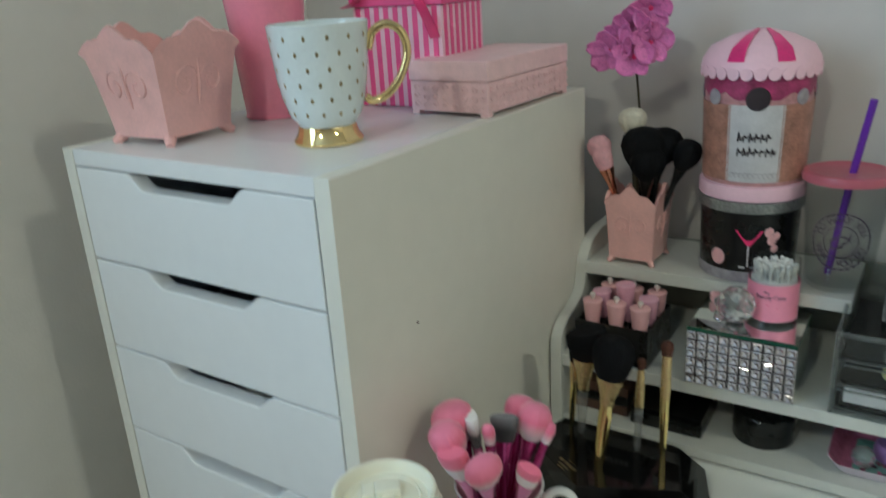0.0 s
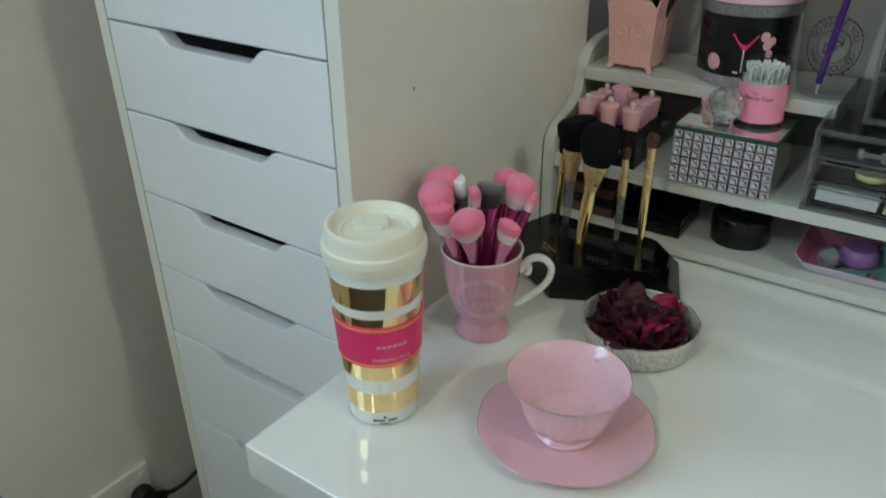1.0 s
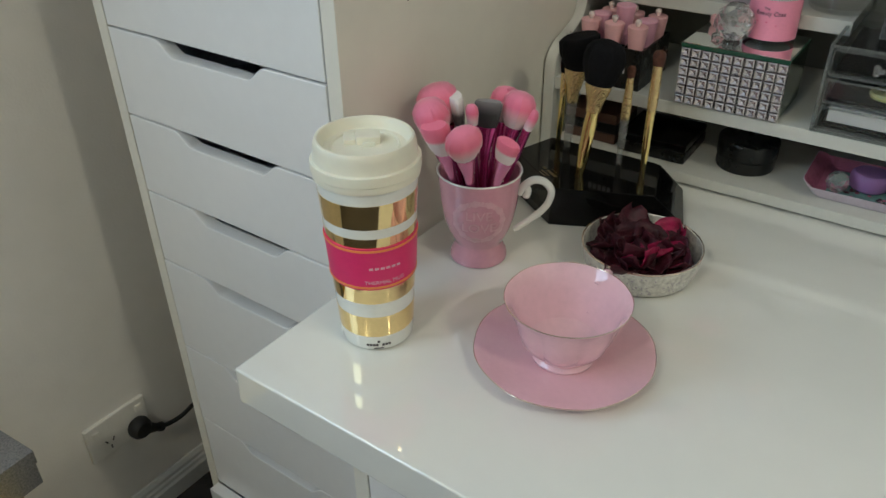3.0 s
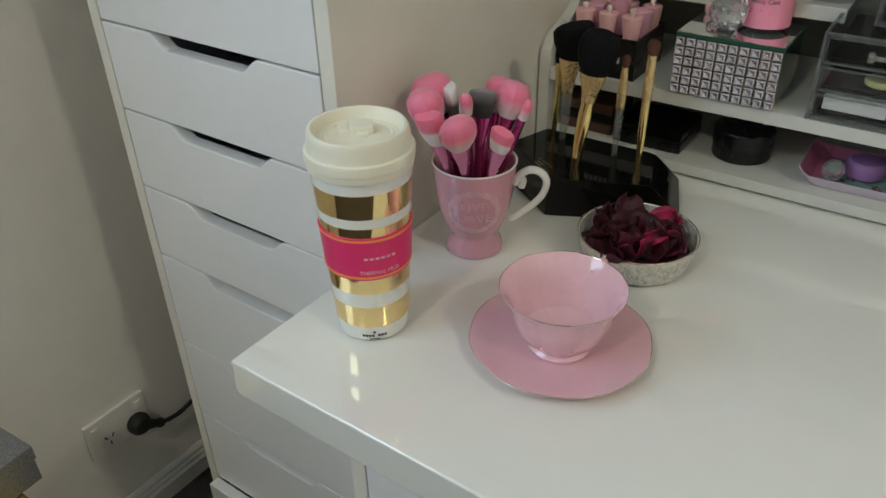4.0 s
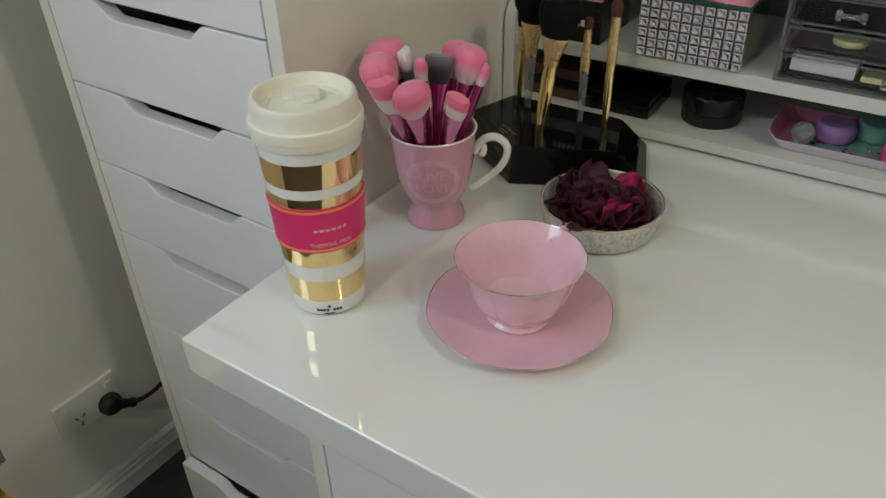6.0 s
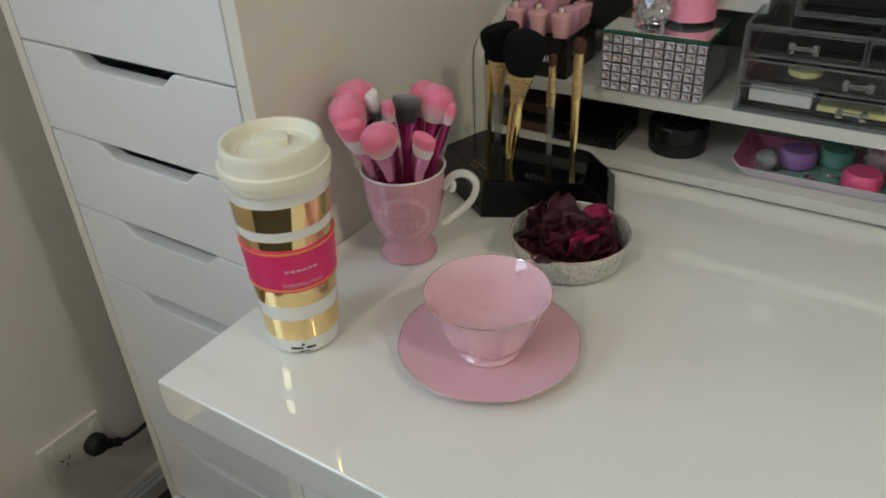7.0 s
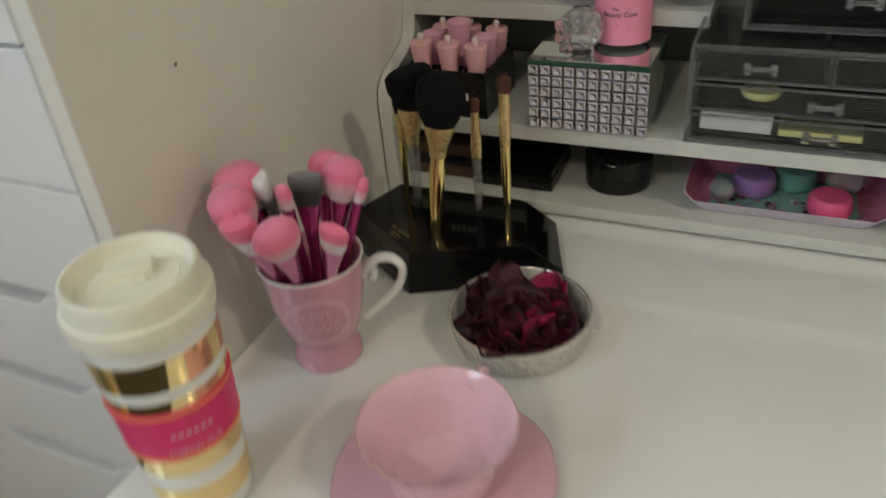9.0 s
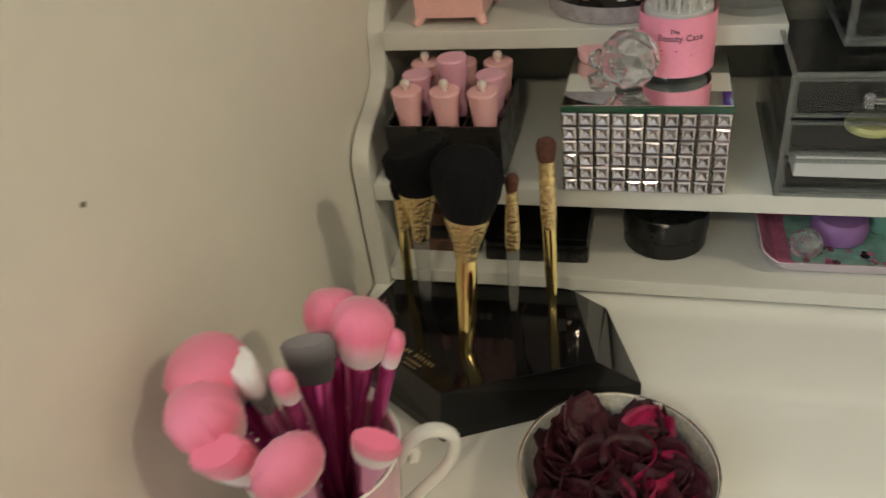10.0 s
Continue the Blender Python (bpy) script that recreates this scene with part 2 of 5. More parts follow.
def drawer_unit(name, m, w, d, h, tops, bottom, label, open_last=0.0):
    """A narrow carcass with flush drawers. x 0 to -w, y 0 (front) to d."""
    unit = thing(name, m, label, "drawer unit")
    t = 0.017
    part("side_panel", bevelled(box(-t, 0, 0, d, 0, h), 0.0012), M_SIDE, unit, "white side panel, warm lamp tone in its colour")
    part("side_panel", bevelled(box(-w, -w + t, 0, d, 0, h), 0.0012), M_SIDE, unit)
    part("top_panel", bevelled(box(-w + t, -t, 0.0005, d, h - t, h), 0.0012), M_WHITE, unit)
    part("back_panel", box(-w + t, -t, d - 0.008, d - 0.002, 0.02, h - t), M_INSIDE, unit)
    part("plinth", box(-w + t, -t, 0.03, 0.045, 0.0, bottom), M_WHITE, unit)
    edges = list(tops) + [bottom]
    for i in range(len(tops)):
        zt, zb = edges[i] - 0.0012, edges[i + 1] + 0.0012
        out = -open_last if i == len(tops) - 1 else random.uniform(-0.0006, 0.0006)
        front = part("drawer_front", bevelled(prism(drawer_outline(-w + t + 0.0016, -t - 0.0016, zb, zt), out, out + 0.018, axis="y"), 0.0012), M_WHITE, unit, smooth=False)
        bm = box(-w + t + 0.012, -t - 0.012, out + 0.0185, d - 0.03, zb + 0.008, zb + 0.016)
        for a in (-w + t + 0.012, -t - 0.024):
            box(a, a + 0.012, out + 0.0185, d - 0.03, zb + 0.016, zt - 0.022, bm=bm)
        box(-w + t + 0.024, -t - 0.024, d - 0.042, d - 0.03, zb + 0.016, zt - 0.022, bm=bm)
        part("drawer_box", bm, M_INSIDE, front, smooth=False)
    return unit


random.seed(3)
drawer_unit("tall_drawer_unit", pose(0, 0, 0), 0.36, 0.48, 1.16, [1.143, 1.0435, 0.942, 0.839, 0.738, 0.637, 0.493, 0.353, 0.212], 0.070,
            "tall narrow white nine-drawer unit with dipped grips beside the desk", 0.018)
TALL = scene.objects["tall_drawer_unit"]
part("screw_hole", lathe([(0, 0), (0.0014, 0.0001), (0.0016, 0.0003), (0, 0.0003)], 10, m=pose(0.0001, 0.099, 0.998, 0, 90, 0)), M_BROWNHOLE, TALL, "small dark screw hole")
drawer_unit("desk_drawer_unit", pose(0.46, -0.132, 0), 0.36, 0.58, 0.70, [0.682, 0.570, 0.456, 0.330, 0.204], 0.070,
            "white drawer unit with dipped grips under the desk", 0.0)

# ---- desk ----
bm = bevelled(box(0.0015, 1.50, -0.166, WALL_B - 0.004, 0.7005, DESK), 0.0022, 3)
desk = thing("desk", pose(0, 0, 0), "white high-gloss desk with a thick top", "desk")
part("desk_top", bm, M_GLOSS, desk, "high-gloss white top")
for lx in (1.36,):
    part("side_panel", box(lx, lx + 0.04, -0.13, 0.55, 0, 0.70, 0.002), M_WHITE, desk)

# ---- desktop hutch ----
HUTCH = pose(0.002, 0.368, DESK, 0, 0, 1.2)
hutch = thing("desktop_hutch", HUTCH, "white painted wooden desktop shelf with scalloped sides", "shelf")
HD = 0.215
side = [(0, 0), (0, 0.11)]
side += [tuple(q)[:2] for q in smooth_path([(0, 0.112, 0), (0.004, 0.128, 0), (0.020, 0.142, 0), (0.048, 0.151, 0), (0.072, 0.163, 0), (0.080, 0.182, 0), (0.086, 0.204, 0), (0.104, 0.222, 0), (0.135, 0.231, 0)], 5)]
side += [(HD, 0.232), (HD, 0)]
for sx in (0.0, 0.546):
    part("side_panel", bevelled(prism(side, sx, sx + 0.015, axis="x"), 0.002), M_HUTCH, hutch, "curved side panel")
part("bottom_shelf", box(0.0152, 0.5458, 0.004, HD - 0.006, 0.0035, 0.017, 0.0015), M_HUTCH, hutch)
part("middle_shelf", box(0.0152, 0.5458, 0.002, HD - 0.006, 0.088, 0.104, 0.0015), M_HUTCH, hutch)
part("upper_shelf", box(0.0152, 0.325, 0.078, HD - 0.006, 0.186, 0.202, 0.0015), M_HUTCH, hutch)
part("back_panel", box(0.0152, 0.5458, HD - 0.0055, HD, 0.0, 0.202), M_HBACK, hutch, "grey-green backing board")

# ---- more materials ----


def mat_along(name, stops, rough=0.7, sheen=0.4, bump=0.2, bump_scale=2200.0, metal=0.0):
    """A colour that changes along the thing's own length, as dyed bristles do."""
    m = mat(name, stops[0][1], rough, bump=bump, bump_scale=bump_scale, sheen=sheen, metal=metal)
    nt = m.node_tree
    tc = nt.nodes.new("ShaderNodeTexCoord")
    sep = nt.nodes.new("ShaderNodeSeparateXYZ")
    ramp = nt.nodes.new("ShaderNodeValToRGB")
    nt.links.new(tc.outputs["Generated"], sep.inputs[0])
    n = nt.nodes.new("ShaderNodeTexNoise")
    n.inputs["Scale"].default_value = 40
    nt.links.new(tc.outputs["Generated"], n.inputs["Vector"])
    add = nt.nodes.new("ShaderNodeMath")
    add.operation = "MULTIPLY_ADD"
    add.inputs[1].default_value = 0.16
    nt.links.new(n.outputs["Fac"], add.inputs[0])
    nt.links.new(sep.outputs["Z"], add.inputs[2])
    nt.links.new(add.outputs[0], ramp.inputs[0])
    while len(ramp.color_ramp.elements) < len(stops):
        ramp.color_ramp.elements.new(0.5)
    for e, (p, c) in zip(ramp.color_ramp.elements, stops):
        e.position, e.color = min(1.0, p + 0.08), (*c, 1)
    nt.links.new(ramp.outputs[0], nt.nodes["Principled BSDF"].inputs["Base Color"])
    return m


W, PK = (0.80, 0.72, 0.72), (0.79, 0.17, 0.28)
M_BR_PINK = mat_along("pink_bristle", [(0.0, W), (0.22, (0.74, 0.54, 0.56)), (0.62, PK), (1.0, (0.80, 0.22, 0.35))])
M_BR_SHARP = mat_along("pink_white_bristle", [(0.0, W), (0.48, W), (0.58, PK), (1.0, PK)])
M_BR_BLACK = mat("black_bristle", (0.005, 0.005, 0.006), 0.85, var=0.3, scale=300, bump=0.3, bump_scale=1800, spec=0.2)
M_BR_DUO = mat_along("duo_bristle", [(0.0, (0.02, 0.02, 0.02)), (0.45, (0.03, 0.03, 0.03)), (0.6, (0.5, 0.47, 0.46)), (1.0, (0.8, 0.78, 0.76))])
M_BR_GREY = mat_along("grey_black_bristle", [(0.0, (0.02, 0.018, 0.02)), (0.5, (0.03, 0.03, 0.032)), (1.0, (0.18, 0.17, 0.18))])
M_BR_BROWN = mat("brown_bristle", (0.10, 0.035, 0.02), 0.7, var=0.3, scale=300, bump=0.8, bump_scale=900)
M_PURPLE = mat("metallic_magenta", (0.55, 0.09, 0.30), 0.2, metal=0.85, var=0.1, scale=60)
M_PINKMET = mat("pale_pink_metal", (0.70, 0.26, 0.46), 0.2, metal=0.75, var=0.06)


def mat_clear(name, tint, haze, rough=0.012, ior=1.5):
    """Thin clear plastic: see-through, with a glossy face and a little haze."""
    m = bpy.data.materials.new(name)
    m.use_nodes = True
    nt = m.node_tree
    nt.nodes.remove(nt.nodes["Principled BSDF"])
    out = nt.nodes["Material Output"]
    tr, gl, df = (nt.nodes.new("ShaderNodeBsdf" + k) for k in ("Transparent", "Glossy", "Diffuse"))
    tr.inputs[0].default_value = (*tint, 1)
    gl.inputs["Roughness"].default_value = rough
    df.inputs[0].default_value = (0.75, 0.77, 0.76, 1)
    wave, bn = nt.nodes.new("ShaderNodeTexNoise"), nt.nodes.new("ShaderNodeBump")
    wave.inputs["Scale"].default_value, wave.inputs["Detail"].default_value = 38, 0.5
    bn.inputs["Strength"].default_value, bn.inputs["Distance"].default_value = 0.05, 0.0012
    nt.links.new(wave.outputs["Fac"], bn.inputs["Height"])
    nt.links.new(bn.outputs[0], gl.inputs["Normal"])
    mix1, mix2, lw = nt.nodes.new("ShaderNodeMixShader"), nt.nodes.new("ShaderNodeMixShader"), nt.nodes.new("ShaderNodeLayerWeight")
    lw.inputs[0].default_value = 0.5
    pw, fr = nt.nodes.new("ShaderNodeMath"), nt.nodes.new("ShaderNodeMath")
    pw.operation, fr.operation = "POWER", "MULTIPLY_ADD"
    pw.inputs[1].default_value = 5.0
    fr.inputs[1].default_value, fr.inputs[2].default_value = 0.3, 0.75 * ((ior - 1) / (ior + 1)) ** 2
    nt.links.new(lw.outputs["Facing"], pw.inputs[0])
    nt.links.new(pw.outputs[0], fr.inputs[0])
    tc, ns, mr = nt.nodes.new("ShaderNodeTexCoord"), nt.nodes.new("ShaderNodeTexNoise"), nt.nodes.new("ShaderNodeMapRange")
    ns.inputs["Scale"].default_value = 60
    mr.inputs["To Min"].default_value, mr.inputs["To Max"].default_value = haze * 0.5, haze * 1.5
    nt.links.new(tc.outputs["Object"], ns.inputs["Vector"])
    nt.links.new(tc.outputs["Object"], wave.inputs["Vector"])
    nt.links.new(ns.outputs["Fac"], mr.inputs["Value"])
    nt.links.new(mr.outputs[0], mix1.inputs[0])
    nt.links.new(tr.outputs[0], mix1.inputs[1])
    nt.links.new(df.outputs[0], mix1.inputs[2])
    nt.links.new(fr.outputs[0], mix2.inputs[0])
    nt.links.new(mix1.outputs[0], mix2.inputs[1])
    nt.links.new(gl.outputs[0], mix2.inputs[2])
    nt.links.new(mix2.outputs[0], out.inputs[0])
    return m


M_CLEAR = mat_clear("clear_acrylic", (0.94, 0.95, 0.945), 0.004, 0.012)
# pale haze stands in for the glint along acrylic edges
M_EDGE = mat_clear("acrylic_edge_glint", (0.70, 0.72, 0.71), 0.10)
M_GLASS = mat("clear_crystal", (0.98, 0.98, 0.98), 0.01, trans=0.96, ior=1.68, var=0.005, rvar=0.005)
M_CRYS = mat("cut_crystal", (0.97, 0.97, 0.97), 0.01, trans=0.90, ior=1.6, var=0.01, rvar=0.01, coat=1.0)
M_CLEARBLK = mat_clear("clear_handle", (0.80, 0.80, 0.79), 0.16)
M_SILVER = mat("silver_bead", (0.66, 0.63, 0.62), 0.10, metal=1.0, var=0.12, scale=90, rvar=0.05)
M_BEAD = mat("crystal_bead", (0.50, 0.455, 0.46), 0.10, metal=0.85, var=0.35, scale=160, rvar=0.08, coat=0.8)
M_MIRROR = mat("mirror_glass", (0.82, 0.85, 0.83), 0.03, metal=1.0, var=0.02, rvar=0.02)
# mirror tinted dark green: the reflected shelf's darkness is put into the colour
M_MIRSIDE = mat("mirror_dark_reflection", (0.30, 0.38, 0.33), 0.05, metal=1.0, var=0.04, rvar=0.02)
M_GREENED = mat("green_glass_edge", (0.015, 0.07, 0.04), 0.12, var=0.1, coat=0.5)
M_VELVET = mat("black_lining", (0.0025, 0.0025, 0.002), 0.95, var=0.3, scale=40, spec=0.1)
M_LIP = mat("pink_lipstick_cap", (0.78, 0.44, 0.46), 0.35, var=0.04, scale=60)
M_LILAC = mat("lilac_lipstick_cap", (0.72, 0.38, 0.50), 0.3, var=0.04, scale=60)
M_PEARL = mat("pearl_bead", (0.86, 0.76, 0.72), 0.12, metal=0.5, var=0.05)
M_PETAL = mat("dried_petal_dark", (0.052, 0.006, 0.014), 0.55, var=0.45, scale=90, bump=0.6, bump_scale=220)
M_PETAL2 = mat("dried_petal_bright", (0.30, 0.008, 0.06), 0.5, var=0.35, scale=90, bump=0.6, bump_scale=220)
M_SPECK = mat("speckled_glaze", (0.62, 0.61, 0.55), 0.2, var=0.22, scale=260, coat=0.3)
M_SOAP_P = mat("purple_soap", (0.33, 0.18, 0.43), 0.45, var=0.05, scale=60, sub=0.1)
M_SOAP_T = mat("teal_soap", (0.16, 0.36, 0.29), 0.45, var=0.05, scale=60, sub=0.1)
M_SOAP_K = mat("pink_soap", (0.76, 0.11, 0.25), 0.45, var=0.05, scale=60, sub=0.1)
M_TRAYPK = mat("pink_tray_glaze", (0.50, 0.16, 0.27), 0.2, var=0.2, scale=80, coat=0.4)
M_TRAYTL = mat("teal_tray_print", (0.22, 0.40, 0.34), 0.25, var=0.2, scale=120, coat=0.4)
M_TRAYLI = mat("lilac_tray_edge", (0.66, 0.58, 0.66), 0.3, var=0.05)
M_BROWN = mat("brown_palette", (0.085, 0.042, 0.028), 0.45, var=0.15, scale=60)
M_PAPER = mat("white_card", (0.78, 0.75, 0.76), 0.6, var=0.04, scale=60)
M_INK = mat("dark_ink", (0.03, 0.02, 0.025), 0.6, var=0.1)
M_GREYINK = mat("grey_print", (0.36, 0.33, 0.36), 0.6, var=0.2, scale=150)
M_INKPU = mat("dark_purple_ink", (0.06, 0.03, 0.08), 0.5, var=0.1)
M_STRAW = mat("purple_plastic", (0.14, 0.03, 0.40), 0.25, var=0.05)
M_LABEL = mat("pink_label", (0.88, 0.32, 0.46), 0.45, var=0.04, scale=60)
M_COTTON = mat("cotton", (0.82, 0.81, 0.80), 0.95, var=0.08, scale=200, bump=1.0, bump_scale=500)
M_STRIPE = mat("pink_stripe", (0.78, 0.10, 0.30), 0.4, var=0.05)
M_STRIPEW = mat("pale_pink_stripe", (0.86, 0.56, 0.66), 0.4, var=0.04)
M_RIBBON = mat("magenta_ribbon", (0.70, 0.02, 0.20), 0.3, var=0.1, scale=60, sheen=0.3)
M_VASE = mat("pink_vase", (0.84, 0.27, 0.38), 0.25, var=0.04, coat=0.3)
M_CARVED = mat("pale_pink_carved", (0.87, 0.60, 0.61), 0.4, var=0.06, scale=60, bump=0.25, bump_scale=160)
M_ORCHID = mat("orchid_petal", (0.68, 0.19, 0.46), 0.5, var=0.2, scale=60, bump=0.3, bump_scale=120, sub=0.1)
M_STEM = mat("dark_stem", (0.06, 0.05, 0.03), 0.6, var=0.2)
M_TINPK = mat("pink_tin_print", (0.50, 0.26, 0.27), 0.3, var=0.25, scale=110)
M_TINPAPER = mat("aged_white_print", (0.56, 0.54, 0.55), 0.4, var=0.08, scale=70)
M_SWAG = mat("dark_magenta_print", (0.34, 0.04, 0.13), 0.4, var=0.3, scale=80)
M_TINOR = mat("orange_tin_panel", (0.38, 0.19, 0.14), 0.35, var=0.3, scale=60)
M_CREAMPOM = mat("cream_puff", (0.75, 0.70, 0.58), 0.95, var=0.1, scale=200, bump=1.0, bump_scale=600)
M_PINKPOM = mat("pink_puff", (0.82, 0.45, 0.50), 0.95, var=0.1, scale=200, bump=1.0, bump_scale=600)
M_COPPER = mat("copper_ferrule", (0.75, 0.32, 0.20), 0.25, metal=1.0, var=0.1)
M_YELLOW = mat("pale_yellow_item", (0.70, 0.66, 0.28), 0.4, var=0.1)
M_GLITTER = mat("silver_glitter", (0.30, 0.30, 0.31), 0.35, metal=0.8, var=0.3, scale=400, bump=1.0, bump_scale=700)
M_GOLDPAPER = mat("crinkled_gold_foil", (0.75, 0.52, 0.10), 0.25, metal=1.0, var=0.2, scale=40, bump=1.0, bump_scale=60)
M_PLATE = mat("white_switch_plastic", (0.76, 0.74, 0.69), 0.35, var=0.03)
M_GOLDDOT = mat("gold_dot", (0.34, 0.27, 0.15), 0.3, metal=0.9, var=0.15)
M_MINT = mat("pale_glaze", (0.72, 0.77, 0.77), 0.06, var=0.03, coat=0.8)
M_WARMPINK = mat("tumbler_lid_pink", (0.62, 0.16, 0.22), 0.3, var=0.05, trans=0.3)


def text_bm(words, size, extrude=0.0002):
    """Letters in the x-y plane, centred, as a bmesh."""
    cu = bpy.data.curves.new("letters", "FONT")
    cu.body, cu.size, cu.extrude, cu.align_x, cu.align_y, cu.resolution_u = words, size, extrude, "CENTER", "CENTER", 3
    ob = bpy.data.objects.new("letters", cu)
    scene.collection.objects.link(ob)
    me = bpy.data.meshes.new_from_object(ob.evaluated_get(bpy.context.evaluated_depsgraph_get()))
    bpy.data.objects.remove(ob)
    bm = bmesh.new()
    bm.from_mesh(me)
    bpy.data.meshes.remove(me)
    return bm


def wrap(bm, radius, angle, z, lift=0.0003):
    """Bends flat x-y work round an upright axis: x runs round, y up; radius may be a function of z."""
    for v in bm.verts:
        zz = z + v.co.y
        r = (radius(zz) if callable(radius) else radius) + lift + v.co.z
        a = angle + v.co.x / max(r, 1e-4)
        v.co = Vector((r * math.cos(a), r * math.sin(a), zz))
    return bm


def patch(radius, a0, a1, z0, z1, thick=0.0008, n=24, k=6, bm=None):
    """A curved plate on a round body whose radius may change with z."""
    bm = bm or bmesh.new()
    rad = radius if callable(radius) else (lambda z: radius)
    grid = [[[bm.verts.new(((rad(z) + d) * math.cos(a), (rad(z) + d) * math.sin(a), z)) for a in [a0 + (a1 - a0) * i / n for i in range(n + 1)]]
             for z in [z0 + (z1 - z0) * j / k for j in range(k + 1)]] for d in (-0.0002, thick)]
    for g in grid:
        for j in range(k):
            for i in range(n):
                bm.faces.new((g[j][i], g[j][i + 1], g[j + 1][i + 1], g[j + 1][i]))
    lo, hi = grid
    for j in range(k):
        for i in (0, n):
            bm.faces.new((lo[j][i], lo[j + 1][i], hi[j + 1][i], hi[j][i]))
    for i in range(n):
        for j in (0, k):
            bm.faces.new((lo[j][i], lo[j][i + 1], hi[j][i + 1], hi[j][i]))
    return bm


def ball(r, sub=2, squash=(1, 1, 1), at=(0, 0, 0), bm=None):
    own = bmesh.new()
    bmesh.ops.create_icosphere(own, subdivisions=sub, radius=r)
    for v in own.verts:
        v.co = Vector((v.co.x * squash[0] + at[0], v.co.y * squash[1] + at[1], v.co.z * squash[2] + at[2]))
    if bm is None:
        return own
    me = bpy.data.meshes.new("tmp")
    own.to_mesh(me)
    own.free()
    bm.from_mesh(me)
    bpy.data.meshes.remove(me)
    return bm


# ---- travel cup ----
def rcup(z):
    return 0.0325 + 0.0095 * z / 0.165


CAM_A = math.atan2(-0.744, 0.667)   # the side of the cup that faces the desk's front
cup = thing("travel_mug", pose(0.070, -0.052, DESK), "tall white ceramic travel mug with gold stripes and cream lid", "travel mug")
part("body", lathe([(0, 0.001), (0.030, 0.001), (0.0322, 0.003), (rcup(0.01), 0.01), (rcup(0.08), 0.08), (rcup(0.166), 0.166), (rcup(0.166) - 0.003, 0.166), (0.036, 0.1), (0, 0.1)], 64), M_CERAM, cup)
for z0, z1 in ((0.018, 0.040), (0.055, 0.122), (0.131, 0.153)):
    part("gold_band", lathe([(rcup(z0) - 0.0004, z0), (rcup(z0) + 0.00025, z0), (rcup(z1) + 0.00025, z1), (rcup(z1) - 0.0004, z1)], 72), M_GOLD, cup, "shiny gold foil stripe")
sleeve = part("sleeve", lathe([(rcup(0.071), 0.071), (rcup(0.071) + 0.0011, 0.071), (rcup(0.113) + 0.0011, 0.113), (rcup(0.113), 0.113)], 72), M_MAGENTA, cup, "magenta card sleeve with orange edges")
for z0, z1 in ((0.0725, 0.0745), (0.1095, 0.1115)):
    part("edge_line", lathe([(rcup(z0) + 0.0008, z0), (rcup(z0) + 0.0016, z0), (rcup(z1) + 0.0016, z1), (rcup(z1) + 0.0008, z1)], 72), M_ORANGE, sleeve)
part("lettering", wrap(text_bm("THERMAL MUG", 0.0052), rcup, CAM_A + 0.25, 0.0785, 0.0012), M_PRINT, sleeve)
bm = bmesh.new()
for dx in range(6):
    box(-0.0135 + dx * 0.0048, -0.0135 + dx * 0.0048 + 0.0034, -0.0011, 0.0011, 0, 0.0002, bm=bm)
part("print_bar", wrap(bm, rcup, CAM_A + 0.25, 0.093, 0.0012), M_PRINT, sleeve, "pale printed bars")
bm = bmesh.new()
for dx in range(8):
    if dx != 4:
        box(-0.011 + dx * 0.0028, -0.011 + dx * 0.0028 + 0.0022, -0.0012, 0.0012, 0, 0.0002, bm=bm)
box(-0.0045, 0.0045, -0.0045, -0.0035, 0, 0.0002, bm=bm)
lathe([(0, 0.0001), (0.0014, 0.0001), (0, 0.0003)], 12, bm=bm, m=pose(0, 0.0038, 0))
part("print_bar", wrap(bm, rcup, CAM_A, 0.0085, 0.0002), M_INK, cup, "small dark printed bars")
lid = part("lid", lathe([(0.0405, 0.1640), (0.0436, 0.1640), (0.0441, 0.1648), (0.0444, 0.1700), (0.0452, 0.1708), (0.0454, 0.1775), (0.0447, 0.1790), (0.0429, 0.1796), (0.0424, 0.1806), (0.0416, 0.1900), (0.0408, 0.1938), (0.0396, 0.1958), (0.0378, 0.1960), (0.0362, 0.1945), (0.0345, 0.1885), (0.0335, 0.1868), (0, 0.1862), (0, 0.17), (0.038, 0.166)], 72), M_CREAM, cup, "cream plastic press-on lid")
bm = box(-0.007, 0.013, 0.001, 0.017, 0.185, 0.1932, 0.0018)
box(-0.017, -0.0068, 0.003, 0.019, 0.185, 0.1905, 0.0015, bm=bm)
box(-0.002, 0.0085, -0.003, 0.0015, 0.185, 0.1895, 0.0015, bm=bm)
bmesh.ops.rotate(bm, verts=bm.verts, cent=(0, 0, 0), matrix=Matrix.Rotation(radians(42), 3, "Z"))
part("sip_tab", bm, M_CREAM, lid)
part("rim_ring", lathe([(0.0262, 0.1862), (0.0275, 0.1880), (0.0290, 0.1866)], 48), M_CREAM, lid)

# ---- pink mug and its brushes ----
MUG = (0.076, 0.108)
MP = [(0.0295, 0.001), (0.030, 0.004), (0.0285, 0.010), (0.0245, 0.018), (0.0245, 0.021), (0.0285, 0.0275), (0.0332, 0.038), (0.0372, 0.053), (0.0396, 0.070), (0.0410, 0.088), (0.0428, 0.1005)]


def rmug(z):
    for (r0, z0), (r1, z1) in zip(MP, MP[1:]):
        if z0 <= z <= z1:
            return r0 + (r1 - r0) * (z - z0) / (z1 - z0)
    return MP[-1][0]


